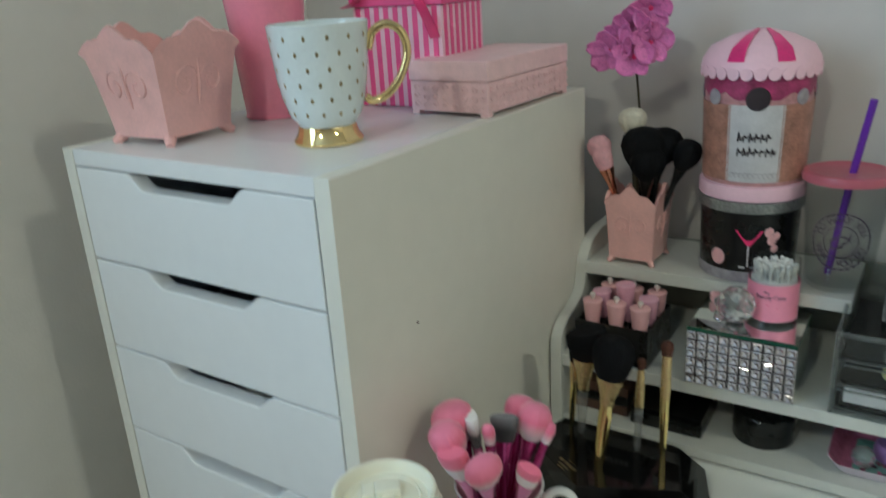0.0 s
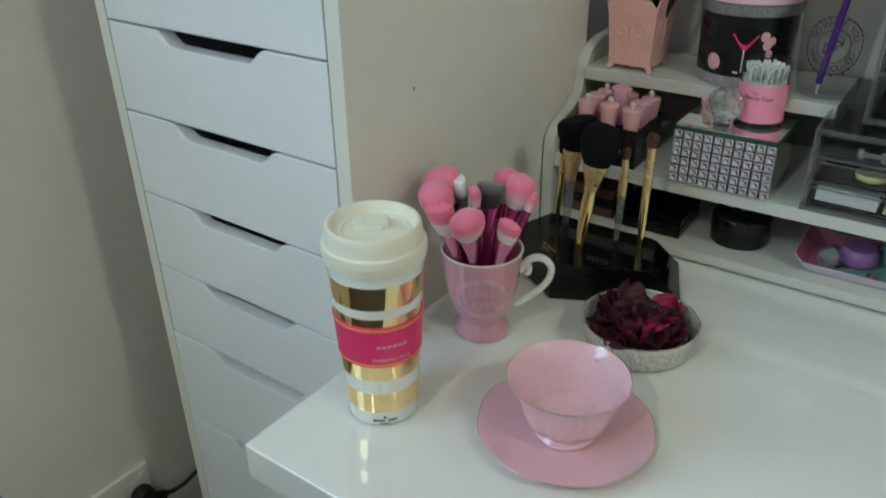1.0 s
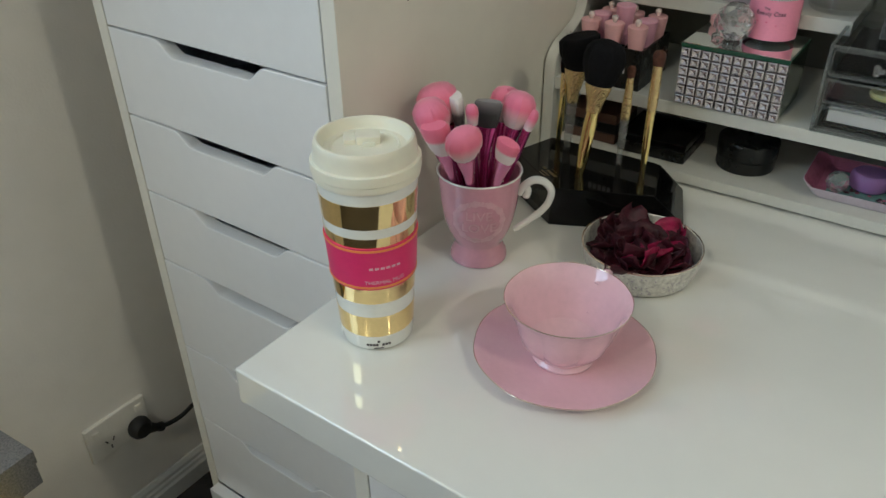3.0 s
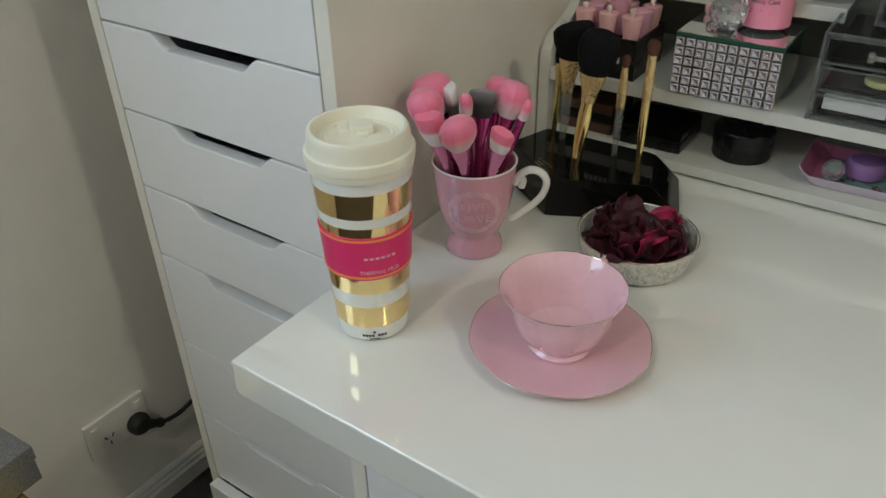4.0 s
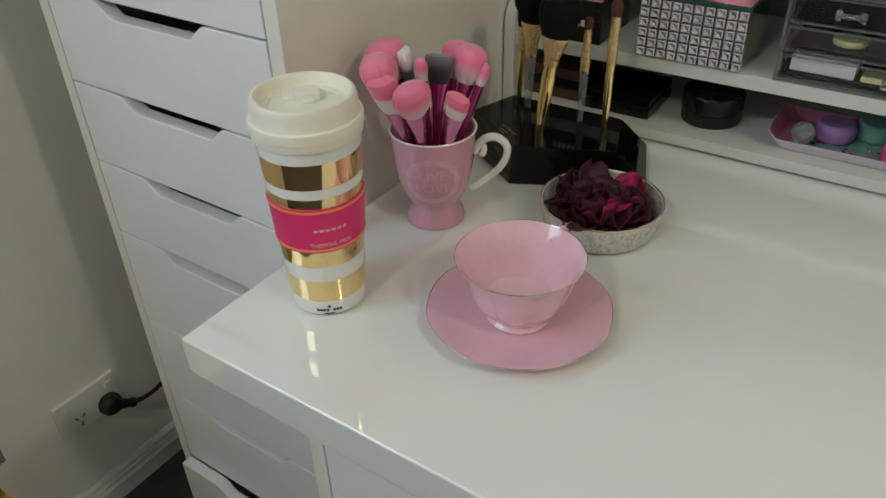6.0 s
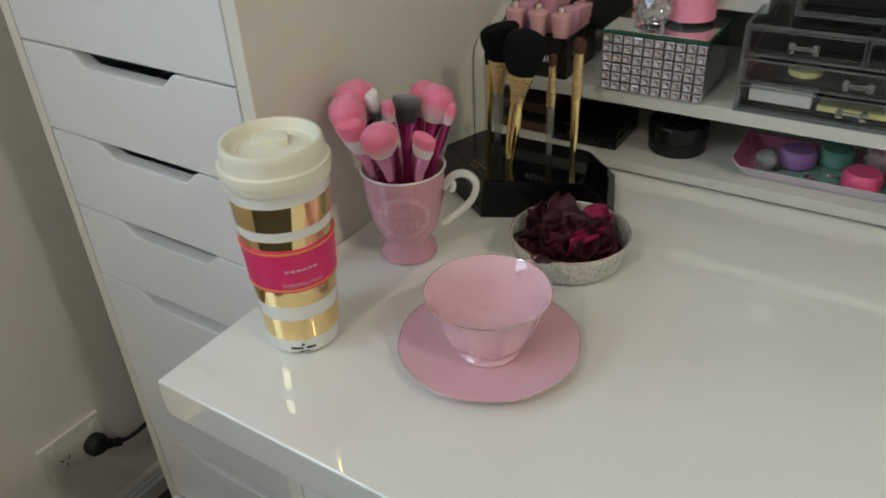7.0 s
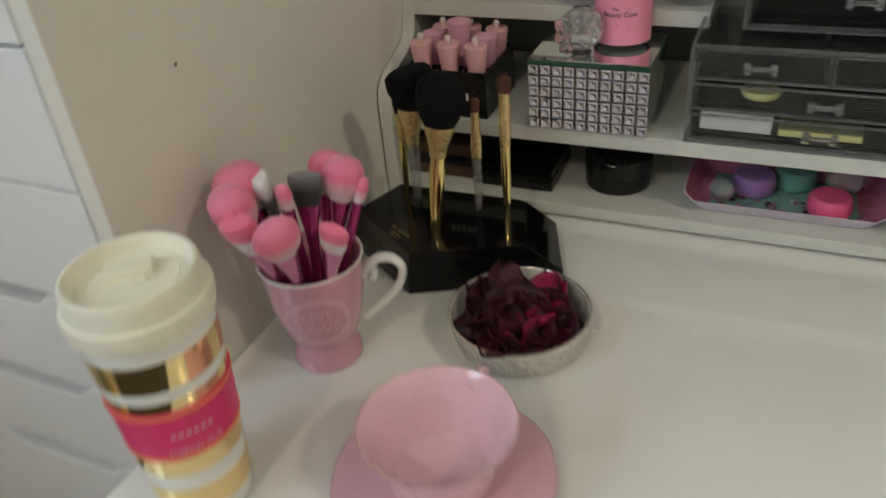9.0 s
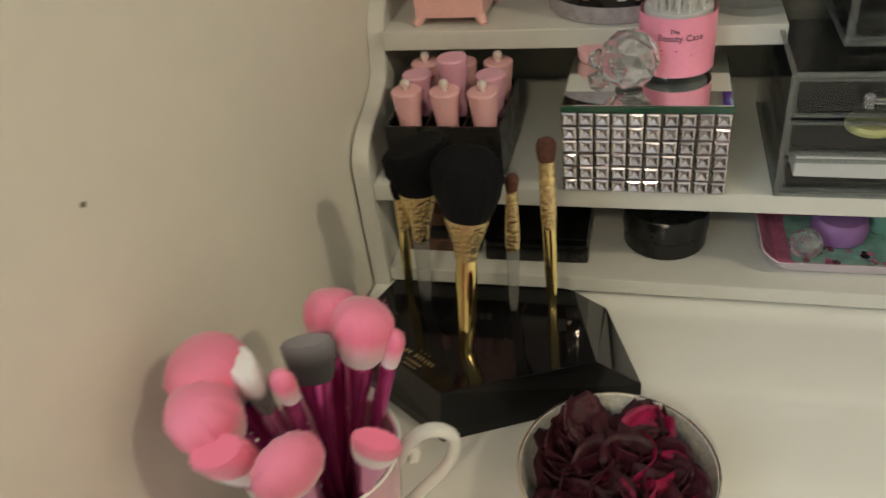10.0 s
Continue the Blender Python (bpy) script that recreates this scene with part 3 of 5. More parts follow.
mug = thing("pink_mug", pose(*MUG, DESK), "pink footed ceramic mug with white handle holding makeup brushes", "mug")
part("body", lathe([(0, 0.001)] + MP + [(0.0415, 0.101), (0.0400, 0.1), (0.037, 0.07), (0.032, 0.045), (0.025, 0.030), (0, 0.026)], 64), M_MUG, mug)
part("rim", lathe([(0.0426, 0.0998), (0.0431, 0.1008), (0.0424, 0.1018), (0.0414, 0.1016), (0.0408, 0.1004)], 64), M_CERAM, mug, "white rim")
ha = math.atan2(0.50, 0.866)
hd = Vector((math.cos(ha), math.sin(ha), 0))
hp = [hd * r + Vector((0, 0, z)) for r, z in ((0.040, 0.075), (0.046, 0.085), (0.055, 0.0905), (0.065, 0.0885), (0.072, 0.079), (0.070, 0.066), (0.063, 0.055), (0.052, 0.045), (0.041, 0.036), (0.036, 0.034))]
bm = tube(smooth_path(hp, 5), 0.0037, 12, flat=1.25)
tube(smooth_path([hd * r + Vector((0, 0, z)) for r, z in ((0.044, 0.085), (0.049, 0.079), (0.0475, 0.072), (0.0455, 0.074))], 4), [0.0035] * 9 + [0.003] * 4, 10, bm=bm)
part("handle", bm, M_CERAM, mug, "white scrolled handle")
MA = math.atan2(-0.84, 0.54)
bm = bmesh.new()
for ring, rr in ((0, 0.0262), (1, 0.0240)):
    for i in range(44):
        a = 2 * math.pi * i / 44
        w = 0.0019 if i % 4 else 0.003
        lathe([(w, 0), (w * 0.6, 0.0002), (0, 0.0003)], 8, bm=bm, m=pose(rr * math.cos(a), rr * 0.92 * math.sin(a), 0))
part("wreath_print", wrap(bm, rmug, MA, 0.060, 0.0002), M_PRINT, mug, "pale printed wreath")
bm = text_bm("LIVE", 0.0150)
for v in bm.verts:
    v.co.y += 0.0072
me = text_bm("LOVE", 0.0150)
for v in me.verts:
    v.co.y -= 0.0072
tmp = bpy.data.meshes.new("tmp")
me.to_mesh(tmp)
me.free()
bm.from_mesh(tmp)
bpy.data.meshes.remove(tmp)
part("lettering", wrap(bm, rmug, MA, 0.060, 0.0002), M_PRINT, mug, "pale printed words")


def head_profile(r, h, neck, kind):
    """Bristle tuft: dome, tapered or flat, from the neck at z = 0 to h."""
    if kind == "dome":
        return [(neck, 0), (neck + (r - neck) * 0.45, h * 0.16), (r * 0.93, h * 0.38), (r, h * 0.58), (r * 0.93, h * 0.78), (r * 0.68, h * 0.93), (r * 0.34, h * 0.99), (0, h)]
    if kind == "flat":
        return [(neck, 0), (neck + (r - neck) * 0.5, h * 0.25), (r * 0.95, h * 0.6), (r, h * 0.88), (r * 0.86, h * 0.98), (0, h)]
    return [(neck, 0), (r, h * 0.35), (r * 0.95, h * 0.6), (r * 0.6, h * 0.88), (0, h)]


def makeup_brush(foot, head, r, h, kind, bristle, handle_mat, ferrule_mat, label, squash=1.0, hr=0.0042, fl=0.026, group="", slant=0.0, studs=True, turn=0.0):
    foot, head = Vector(foot), Vector(head)
    d = head - foot
    m = Matrix.Translation(foot) @ d.to_track_quat("Z", "Y").to_matrix().to_4x4() @ pose(0, 0, 0, 0, 0, turn)
    L = d.length - h / 2
    b = thing("makeup_brush", m, label, "makeup brush", group)
    neck = min(r * 0.72, hr * 1.9)
    part("handle", lathe([(0, 0), (hr * 0.6, 0.001), (hr * 0.9, L * 0.25), (hr, L * 0.6), (hr * 0.85, L - fl)], 16), handle_mat, b)
    fb = lathe([(hr * 0.85, L - fl - 0.001), (hr * 1.05, L - fl), (hr * 1.15, L - fl * 0.7), (neck * 1.08, L - 0.003), (neck * 1.08, L), (neck * 0.9, L + 0.0002)], 20)
    for v in fb.verts:
        v.co.y *= 1 + (max(squash, 0.4) - 1) * min(1.0, max(0.0, (v.co.z - L + fl * 0.7) / (fl * 0.6)))
    f = part("ferrule", fb, ferrule_mat, b)
    if studs:
        for k in (0.25, 0.45):
            part("stud", ball(0.0012, 1, at=(hr * 1.2, 0, L - fl * (1 - k))), M_SILVER, f)
    rng = random.Random(int(1000 * (head.x + head.y * 3)))
    ph = rng.uniform(0, 6)

    def fuzz(a, rr, z):
        w = 1 + 0.025 * math.sin(a * 17 + ph) + 0.02 * math.sin(a * 29 + z * 900 + ph)
        return rr * w, z + (slant * rr * math.cos(a) if z > h * 0.4 else 0)
    bm = lathe(head_profile(r, h, neck, kind), 40, fuzz)
    for v in bm.verts:
        v.co = Vector((v.co.x, v.co.y * squash, v.co.z + L - 0.001))
    # stray hairs round the tip
    for i in range(70):
        a, e = rng.uniform(0, 6.283), rng.uniform(0.55, 0.97)
        rr = r * (1.0 if e < 0.8 else 0.75)
        p = Vector((rr * math.cos(a) * 0.96, rr * math.sin(a) * squash * 0.96, L + h * e - 0.002))
        q = p + Vector((math.cos(a) * 0.0012, math.sin(a) * 0.0012 * squash, 0.0026))
        s = Vector((-math.sin(a), math.cos(a), 0)) * 0.00022
        bm.faces.new([bm.verts.new(c) for c in (p - s, p + s, q)])
    part("bristles", bm, bristle, b)
    return b


GB = "makeup brushes in the pink mug"
for hx, hy, hz, r, h, kind, br, lab, sq, hr, tw in (
        (0.040, 0.090, 0.908, 0.0205, 0.040, "dome", M_BR_PINK, "large pink domed powder brush with magenta metallic handle", 1.0, 0.0048, 0),
        (0.048, 0.068, 0.903, 0.0190, 0.038, "dome", M_BR_PINK, "large pink domed blush brush with magenta metallic handle", 0.9, 0.0046, 0),
        (0.064, 0.056, 0.890, 0.0145, 0.036, "flat", M_BR_SHARP, "pink and white tapered makeup brush leaning outwards", 0.6, 0.0045, 30),
        (0.093, 0.055, 0.893, 0.0178, 0.036, "dome", M_BR_PINK, "wide pink and white fluffy brush with pink handle", 0.7, 0.0048, 40),
        (0.060, 0.092, 0.905, 0.0140, 0.034, "flat", M_BR_DUO, "black and white duo-fibre makeup brush", 0.5, 0.0044, 0),
        (0.077, 0.092, 0.905, 0.0065, 0.022, "dome", M_BR_PINK, "small pink detail brush with magenta handle", 0.8, 0.0038, 0),
        (0.078, 0.118, 0.897, 0.0135, 0.028, "flat", M_BR_GREY, "flat black-bristled brush with magenta handle", 0.45, 0.0046, 35),
        (0.098, 0.141, 0.898, 0.0180, 0.036, "dome", M_BR_PINK, "large rounded pink brush with magenta studded handle", 0.9, 0.0046, 0),
        (0.078, 0.150, 0.896, 0.0165, 0.036, "dome", M_BR_PINK, "rounded pink brush behind the others", 0.9, 0.0046, 0),
        (0.115, 0.138, 0.892, 0.0068, 0.022, "dome", M_BR_PINK, "small pink eye brush with magenta studded handle", 0.8, 0.0038, 0),
        (0.124, 0.078, 0.885, 0.0118, 0.026, "flat", M_BR_SHARP, "flat pink and white brush with pale pink handle", 0.5, 0.0044, -55)):
    foot = (MUG[0] + 0.10 * (hx - MUG[0]), MUG[1] + 0.10 * (hy - MUG[1]), DESK + 0.030)
    makeup_brush(foot, (hx, hy, hz), r, h, kind, br, M_PURPLE, M_PINKMET if "pale" in lab or "white" in lab else M_PURPLE, lab, sq, hr, 0.034, GB, turn=tw)

# ---- teacup and saucer ----
TC = (0.2300, 0.0090)


TH = 1.22
CUP_OUT = [(0.0, 0.0275), (0.008, 0.0250), (0.0135, 0.0342), (0.0215, 0.0400), (0.032, 0.0440), (0.043, 0.0482), (0.050, 0.0532), (0.06, 0.0532)]


def lobed(a, r, z):
    for (z0, r0), (z1, r1) in zip(CUP_OUT, CUP_OUT[1:]):
        if z0 <= z / TH < z1 and r < r0 + (r1 - r0) * (z / TH - z0) / (z1 - z0) - 0.0008 and z > 0.012:
            return r, z
    w = max(0.0, 1 - abs(r - 0.0375) / 0.013)
    k = 1 + (0.005 + 0.085 * w) * (abs(math.sin(4 * a)) ** 0.7 - 0.7) * (1 if r > 0.0285 else 0)
    return r * k, z + (0.0005 * abs(math.sin(4 * a)) if r > 0.0505 else 0)


def wavy(a, r, z):
    k = 1 + 0.006 * math.cos(8 * a) * max(0.0, (r - 0.05) / 0.028)
    return r * k, z


saucer = thing("saucer", pose(*TC, DESK), "pink china saucer with a fine gold rim", "saucer")
part("plate", lathe([(0, 0.0035), (0.024, 0.0035), (0.026, 0.001), (0.029, 0.001), (0.031, 0.0035), (0.055, 0.0060), (0.072, 0.0108), (0.0785, 0.0132), (0.0787, 0.0142), (0.0775, 0.0143), (0.070, 0.0125), (0.052, 0.0082), (0.034, 0.0065), (0, 0.0062)], 96, wavy), M_PINKCH, saucer)
part("gold_rim", lathe([(0.0785, 0.0134), (0.0789, 0.0138), (0.0788, 0.0144), (0.0783, 0.0145), (0.0781, 0.0142)], 96, wavy), M_RIM, saucer, "thin gold rim")
tea = thing("teacup", pose(0.2315, 0.0055, DESK + 0.0064), "empty pink china teacup with fluted sides on a saucer", "teacup")
part("body", lathe([(r, z * TH) for r, z in [(0, 0.002), (0.021, 0.002), (0.0235, 0.0005), (0.0268, 0.0008), (0.0278, 0.003), (0.0252, 0.0055), (0.0255, 0.008), (0.0342, 0.0135), (0.0400, 0.0215), (0.0440, 0.032), (0.0482, 0.043), (0.0532, 0.0500), (0.0531, 0.0509), (0.0520, 0.0506), (0.0462, 0.0435), (0.0416, 0.0325), (0.0374, 0.0225), (0.0310, 0.0145), (0.017, 0.0105), (0, 0.0100)]], 96, lobed), M_PINKIN, tea)
part("gold_rim", lathe([(r, z * TH) for r, z in [(0.0531, 0.0503), (0.0535, 0.0506), (0.0533, 0.0511), (0.0529, 0.0512), (0.0527, 0.0509)]], 96, lobed), M_RIM, tea, "thin gold rim")
hd = Vector((0.10, 0.99, 0)).normalized()
hp = [hd * r + Vector((0, 0, z * TH)) for r, z in ((0.0465, 0.041), (0.058, 0.0465), (0.067, 0.042), (0.067, 0.031), (0.055, 0.020), (0.036, 0.019))]
part("handle", tube(smooth_path(hp, 6), 0.0031, 10), M_PINKCH, tea, "curled pink handle")

# ---- bowl of potpourri ----
BW = (0.2275, 0.1765)
bowl = thing("bowl", pose(*BW, DESK), "shallow speckled ceramic bowl with gold rim", "bowl")
part("body", lathe([(0, 0.001), (0.049, 0.001), (0.0535, 0.004), (0.0568, 0.013), (0.0588, 0.023), (0.0600, 0.0315), (0.0598, 0.0330), (0.0582, 0.0325), (0.0562, 0.024), (0.053, 0.012), (0.048, 0.006), (0, 0.006)], 72), M_SPECK, bowl)
part("gold_rim", lathe([(0.0599, 0.0317), (0.0604, 0.0323), (0.0602, 0.0333), (0.0594, 0.0335), (0.0589, 0.0329)], 72), M_RIM, bowl, "thin gold rim")
bm = bmesh.new()
rng = random.Random(5)
for i in range(440):
    a, z = rng.uniform(0, 6.283), rng.uniform(0.006, 0.0295)
    r = 0.0543 + (z - 0.004) * 0.215
    w = rng.uniform(0.0010, 0.0020)
    p = Vector((r * math.cos(a), r * math.sin(a), z))
    u, o = Vector((-math.sin(a), math.cos(a), 0)), Vector((math.cos(a), math.sin(a), -0.2)) * 0.0007
    up = Vector((math.cos(a) * 0.165, math.sin(a) * 0.165, 1)).normalized()
    th = rng.uniform(0, 3)
    e1, e2 = (u * math.cos(th) + up * math.sin(th)) * w, (up * math.cos(th) - u * math.sin(th)) * w * 0.5
    bm.faces.new([bm.verts.new(p + o + q) for q in (e1, e2, -e1, -e2)])
part("leaf_print", bm, M_GREYINK, bowl, "grey leaf-shaped print", recalc=False)


def petal_bm(w, l, cup_, curl, rng):
    bm, n, k = bmesh.new(), 7, 7
    rows = []
    for j in range(k + 1):
        v = j / k
        half = w * math.sin(math.pi * min(0.97, 0.08 + 0.86 * v)) ** 0.7
        row = []
        for i in range(n + 1):
            u = -1 + 2 * i / n
            row.append(bm.verts.new((u * half, l * v, cup_ * (u * u) + curl * v * v + rng.uniform(-1, 1) * w * 0.08)))
        rows.append(row)
    for a, b in zip(rows, rows[1:]):
        for i in range(n):
            bm.faces.new((a[i], a[i + 1], b[i + 1], b[i]))
    r = bmesh.ops.extrude_face_region(bm, geom=bm.faces[:])
    bmesh.ops.translate(bm, verts=[g for g in r["geom"] if isinstance(g, bmesh.types.BMVert)], vec=(0, 0, 0.0007))
    return bm


pot_pourri = thing("potpourri", pose(*BW, DESK - 0.0045), "heap of dried dark red rose petals filling the bowl", "potpourri")
rng = random.Random(11)
shapes = []
for i in range(9):
    bm = petal_bm(rng.uniform(0.014, 0.022), rng.uniform(0.030, 0.042), rng.uniform(0.004, 0.013), rng.uniform(-0.004, 0.014), rng)
    bmesh.ops.recalc_face_normals(bm, faces=bm.faces)
    me = bpy.data.meshes.new("petal")
    bm.to_mesh(me)
    bm.free()
    for p in me.polygons:
        p.use_smooth = True
    me.materials.append(M_PETAL2 if i == 0 else M_PETAL)
    shapes.append(me)
part("petal_bed", lathe([(0, 0.027), (0.02, 0.028), (0.04, 0.027), (0.051, 0.023), (0.046, 0.011), (0, 0.0095)], 40, lambda a, r, z: (r * (1 + 0.05 * math.sin(7 * a)), z + 0.003 * math.sin(5 * a + r * 200))), M_PETAL, pot_pourri)
for i in range(50):
    a, rr = rng.uniform(0, 6.283), 0.0385 * math.sqrt(rng.random())
    ob = new("petal", shapes[1 + rng.randrange(8)] if i % 20 else shapes[0])
    ob.parent = pot_pourri
    top = 0.026 + 0.006 * (1 - (rr / 0.055) ** 2)
    tilt = rng.uniform(-12, 13)
    turn = math.degrees(a) + rng.uniform(-140, 140)
    m = pose(rr * math.cos(a), rr * math.sin(a) - 0.004, top + rng.uniform(-0.006, 0.004), 0, 0, turn) @ pose(0, 0, 0, tilt, rng.uniform(-25, 25), 0) @ pose(0, -0.012, -0.002)
    ob.matrix_local = m
for a, rr, up, s in ((2.3, 0.048, 0.052, 1.15), (2.7, 0.038, 0.050, 0.9), (1.1, 0.040, 0.049, 1.0), (0.3, 0.044, 0.050, 1.0), (0.0, 0.047, 0.050, 0.9), (5.2, 0.035, 0.046, 1.1)):
    ob = new("petal", shapes[0 if a in (1.1, 5.2) else 3])
    ob.parent = pot_pourri
    rr *= 0.84
    ob.matrix_local = pose(rr * math.cos(a), rr * math.sin(a), up - 0.0185, 0, 0, math.degrees(a) - 90) @ pose(0, 0, 0, 24, 20, 0) @ pose(0, -0.018, 0) @ Matrix.Scale(s, 4)
# one long bright petal curled across the front of the heap
crescent = part("petal", petal_bm(0.0055, 0.040, 0.004, 0.0, random.Random(3)), M_PETAL2, pot_pourri, "bright magenta curled petal")
for v in crescent.data.vertices:
    v.co.x += 0.011 * (1 - ((v.co.y - 0.02) / 0.02) ** 2)
crescent.matrix_local = pose(-0.006, -0.012, 0.0385, 0, 0, -80) @ pose(0, 0, 0, 4, 14, 0)

# ---- black brush stand with gold brushes ----
stand = thing("brush_stand", pose(0, 0, DESK), "faceted glossy black acrylic brush stand", "brush stand")
low = [(0.022, 0.345), (0.188, 0.352), (0.207, 0.348), (0.2385, 0.268), (0.108, 0.203), (0.016, 0.262)]
top = [(0.044, 0.322), (0.176, 0.326), (0.184, 0.324), (0.208, 0.250), (0.111, 0.2065), (0.026, 0.264)]
bm = bmesh.new()
r0 = [bm.verts.new((x, y, 0.0004)) for x, y in low]
r1 = [bm.verts.new((x, y, 0.011)) for x, y in low]
r2 = [bm.verts.new((x, y, 0.046)) for x, y in top]
for a, b in ((r0, r1), (r1, r2)):
    for i in range(6):
        bm.faces.new((a[i], a[(i + 1) % 6], b[(i + 1) % 6], b[i]))
bm.faces.new(r0[::-1])
bm.faces.new(r2)
part("block", bevelled(bm, 0.0008), M_BLACK, stand, smooth=False)
bm = bmesh.new()
for k in range(3):
    box(-0.004 + k * 0.004, -0.003 + k * 0.004, 0.008, 0.009, 0, 0.0002, bm=bm)
for k in range(9):
    if k != 2:
        box(-0.014 + k * 0.0032, -0.0118 + k * 0.0032, 0.001, 0.0045, 0, 0.0002, bm=bm)
for k in range(6):
    box(-0.008 + k * 0.0027, -0.0061 + k * 0.0027, -0.004, -0.0018, 0, 0.0002, bm=bm)
box(-0.006, 0.006, -0.0075, -0.0063, 0, 0.0002, bm=bm)
ob = part("print_bar", bm, M_GOLDDOT, stand, "small gold printed bars", smooth=False)
ob.matrix_local = pose(0.086, 0.2345, 0.0463, 0, 0, -30)

Z0 = DESK + 0.044
GG = "gold brushes on the stand"
makeup_brush((0.060, 0.306, Z0), (0.072, 0.290, 0.895), 0.0065, 0.022, "dome", M_BR_BLACK, M_GOLDB, M_GOLDR, "slim gold-handled brush with black bristles", 0.6, 0.0040, 0.03, GG, studs=False)
makeup_brush((0.074, 0.302, Z0), (0.090, 0.279, 0.915), 0.0215, 0.042, "flat", M_BR_BLACK, M_CLEARBLK, M_GOLDR, "angled black brush with gold ferrule and clear handle", 0.55, 0.0062, 0.042, GG, slant=0.35, studs=False, turn=-20)
makeup_brush((0.1185, 0.2475, Z0), (0.1265, 0.2665, 0.914), 0.0240, 0.048, "dome", M_BR_BLACK, M_GOLDB, M_GOLDR, "large round black powder brush with gold handle", 0.85, 0.0075, 0.03, GG, studs=False)
makeup_brush((0.1435, 0.298, Z0), (0.1505, 0.286, 0.903), 0.0048, 0.014, "dome", M_BR_BROWN, M_CLEARBLK, M_GOLDR, "small brown eye brush with gold ferrule and clear handle", 0.8, 0.0046, 0.05, GG, studs=False)
makeup_brush((0.1715, 0.302, Z0), (0.1695, 0.311, 0.914), 0.0068, 0.018, "dome", M_BR_BROWN, M_GOLDB, M_GOLDR, "small brown eye brush with long gold handle", 0.7, 0.0050, 0.05, GG, studs=False)

# ---- middle shelf: lipstick rack ----
SH0, SH1, SH2 = DESK + 0.0172, DESK + 0.1042, DESK + 0.2022
rack = thing("lipstick_rack", pose(0.0335, 0.3755, SH1, 0, 0, 1.5), "square black plastic rack holding pink lipsticks", "lipstick rack")
RW, RD, RH = 0.091, 0.090, 0.049
bm = bmesh.new()
t = 0.002
for a in ((0, RW, 0, t, 0, RH), (0, RW, RD - t, RD, 0, RH), (0, t, t, RD - t, 0, RH), (RW - t, RW, t, RD - t, 0, RH), (t, RW - t, t, RD - t, 0, 0.004)):
    box(*a, bm=bm)
part("tray", bm, M_BLACKP, rack, smooth=False)
for k in (1, 2):
    part("divider", box(RW * k / 3 - 0.0008, RW * k / 3 + 0.0008, t, RD - t, 0.004, RH - 0.004), M_BLACKP, rack)
    part("divider", box(t, RW - t, RD * k / 3 - 0.0008, RD * k / 3 + 0.0008, 0.004, RH - 0.006), M_BLACKP, rack)
bm = bmesh.new()
for k in range(5):
    box(0.040 + k * 0.0066, 0.040 + k * 0.0066 + 0.0048, -0.0003, 0.0001, 0.019, 0.0265, bm=bm)
part("print_bar", bm, M_PAPER, rack, "white printed bars", smooth=False)


def lipstick(x, y, lift, plain=False):
    li = thing("lipstick", pose(x, y, SH1 + 0.0042, 0, 0, 7 * x * 1000), "lilac-pink capped lipstick tube in the rack" if plain else "pink lipstick with flared cap and pearl knob", "lipstick", "lipsticks in the rack")
    z = lift - 0.006
    part("tube", lathe([(0, 0), (0.0085, 0.0003), (0.0088, 0.02), (0.0088, z + 0.040), (0, z + 0.041)], 24), M_LILAC if plain else M_LIP, li)
    cap = part("cap", lathe([(0.0084, z + 0.040), (0.0086, z + 0.0405), (0.0118, z + 0.068), (0.0121, z + 0.0700), (0.0114, z + 0.0712), (0, z + 0.0716)], 28), M_LILAC if plain else M_LIP, li)
    if not plain:
        part("knob", ball(0.0040, 2, at=(0, 0, z + 0.0762)), M_PEARL, cap, "pearl knob")
        part("collar", lathe([(0.0024, z + 0.071), (0.0026, z + 0.0725), (0.002, z + 0.074)], 12), M_PEARL, cap)
    return li


for x, y, lift, plain in ((0.050, 0.391, 0.004, 0), (0.0805, 0.391, 0.004, 0), (0.1105, 0.390, 0.004, 0), (0.050, 0.421, 0.004, 1), (0.0805, 0.4205, 0.018, 1), (0.110, 0.421, 0.004, 1), (0.049, 0.450, 0.002, 0), (0.080, 0.451, 0.002, 0), (0.110, 0.451, 0.002, 0)):
    lipstick(x, y, lift, bool(plain))

# ---- middle shelf: beaded mirror box ----
BX0, BX1, BY0, BY1 = 0.171, 0.288, 0.3690, 0.462
bead_box = thing("jewellery_box", pose(BX0, BY0, SH1, 0, 0, 1.0), "mirrored jewellery box with a front of square crystal beads", "jewellery box")
bw, bd, bh = BX1 - BX0, BY1 - BY0, 0.066
part("body", box(0.001, bw - 0.001, 0.0046, bd - 0.001, 0.002, bh - 0.0005, 0.0008), M_MIRSIDE, bead_box, "mirror-glass sides, dark shelf reflection in their colour", smooth=False)
lid = part("lid", box(0, bw, 0.0015, bd, bh, bh + 0.0045, 0.0006), M_GREENED, bead_box, "thick glass lid with green edge", smooth=False)
part("mirror_top", box(0.001, bw - 0.001, 0.0028, bd - 0.001, bh + 0.0046, bh + 0.0054), M_MIRROR, lid, "mirror top", smooth=False)
for fx in (0.008, bw - 0.008):
    part("foot", lathe([(0, 0), (0.004, 0.0002), (0.004, 0.002), (0, 0.002)], 16, m=pose(fx, 0.012, 0)), M_BLACKP, bead_box)
bm = bmesh.new()
s = 0.0057
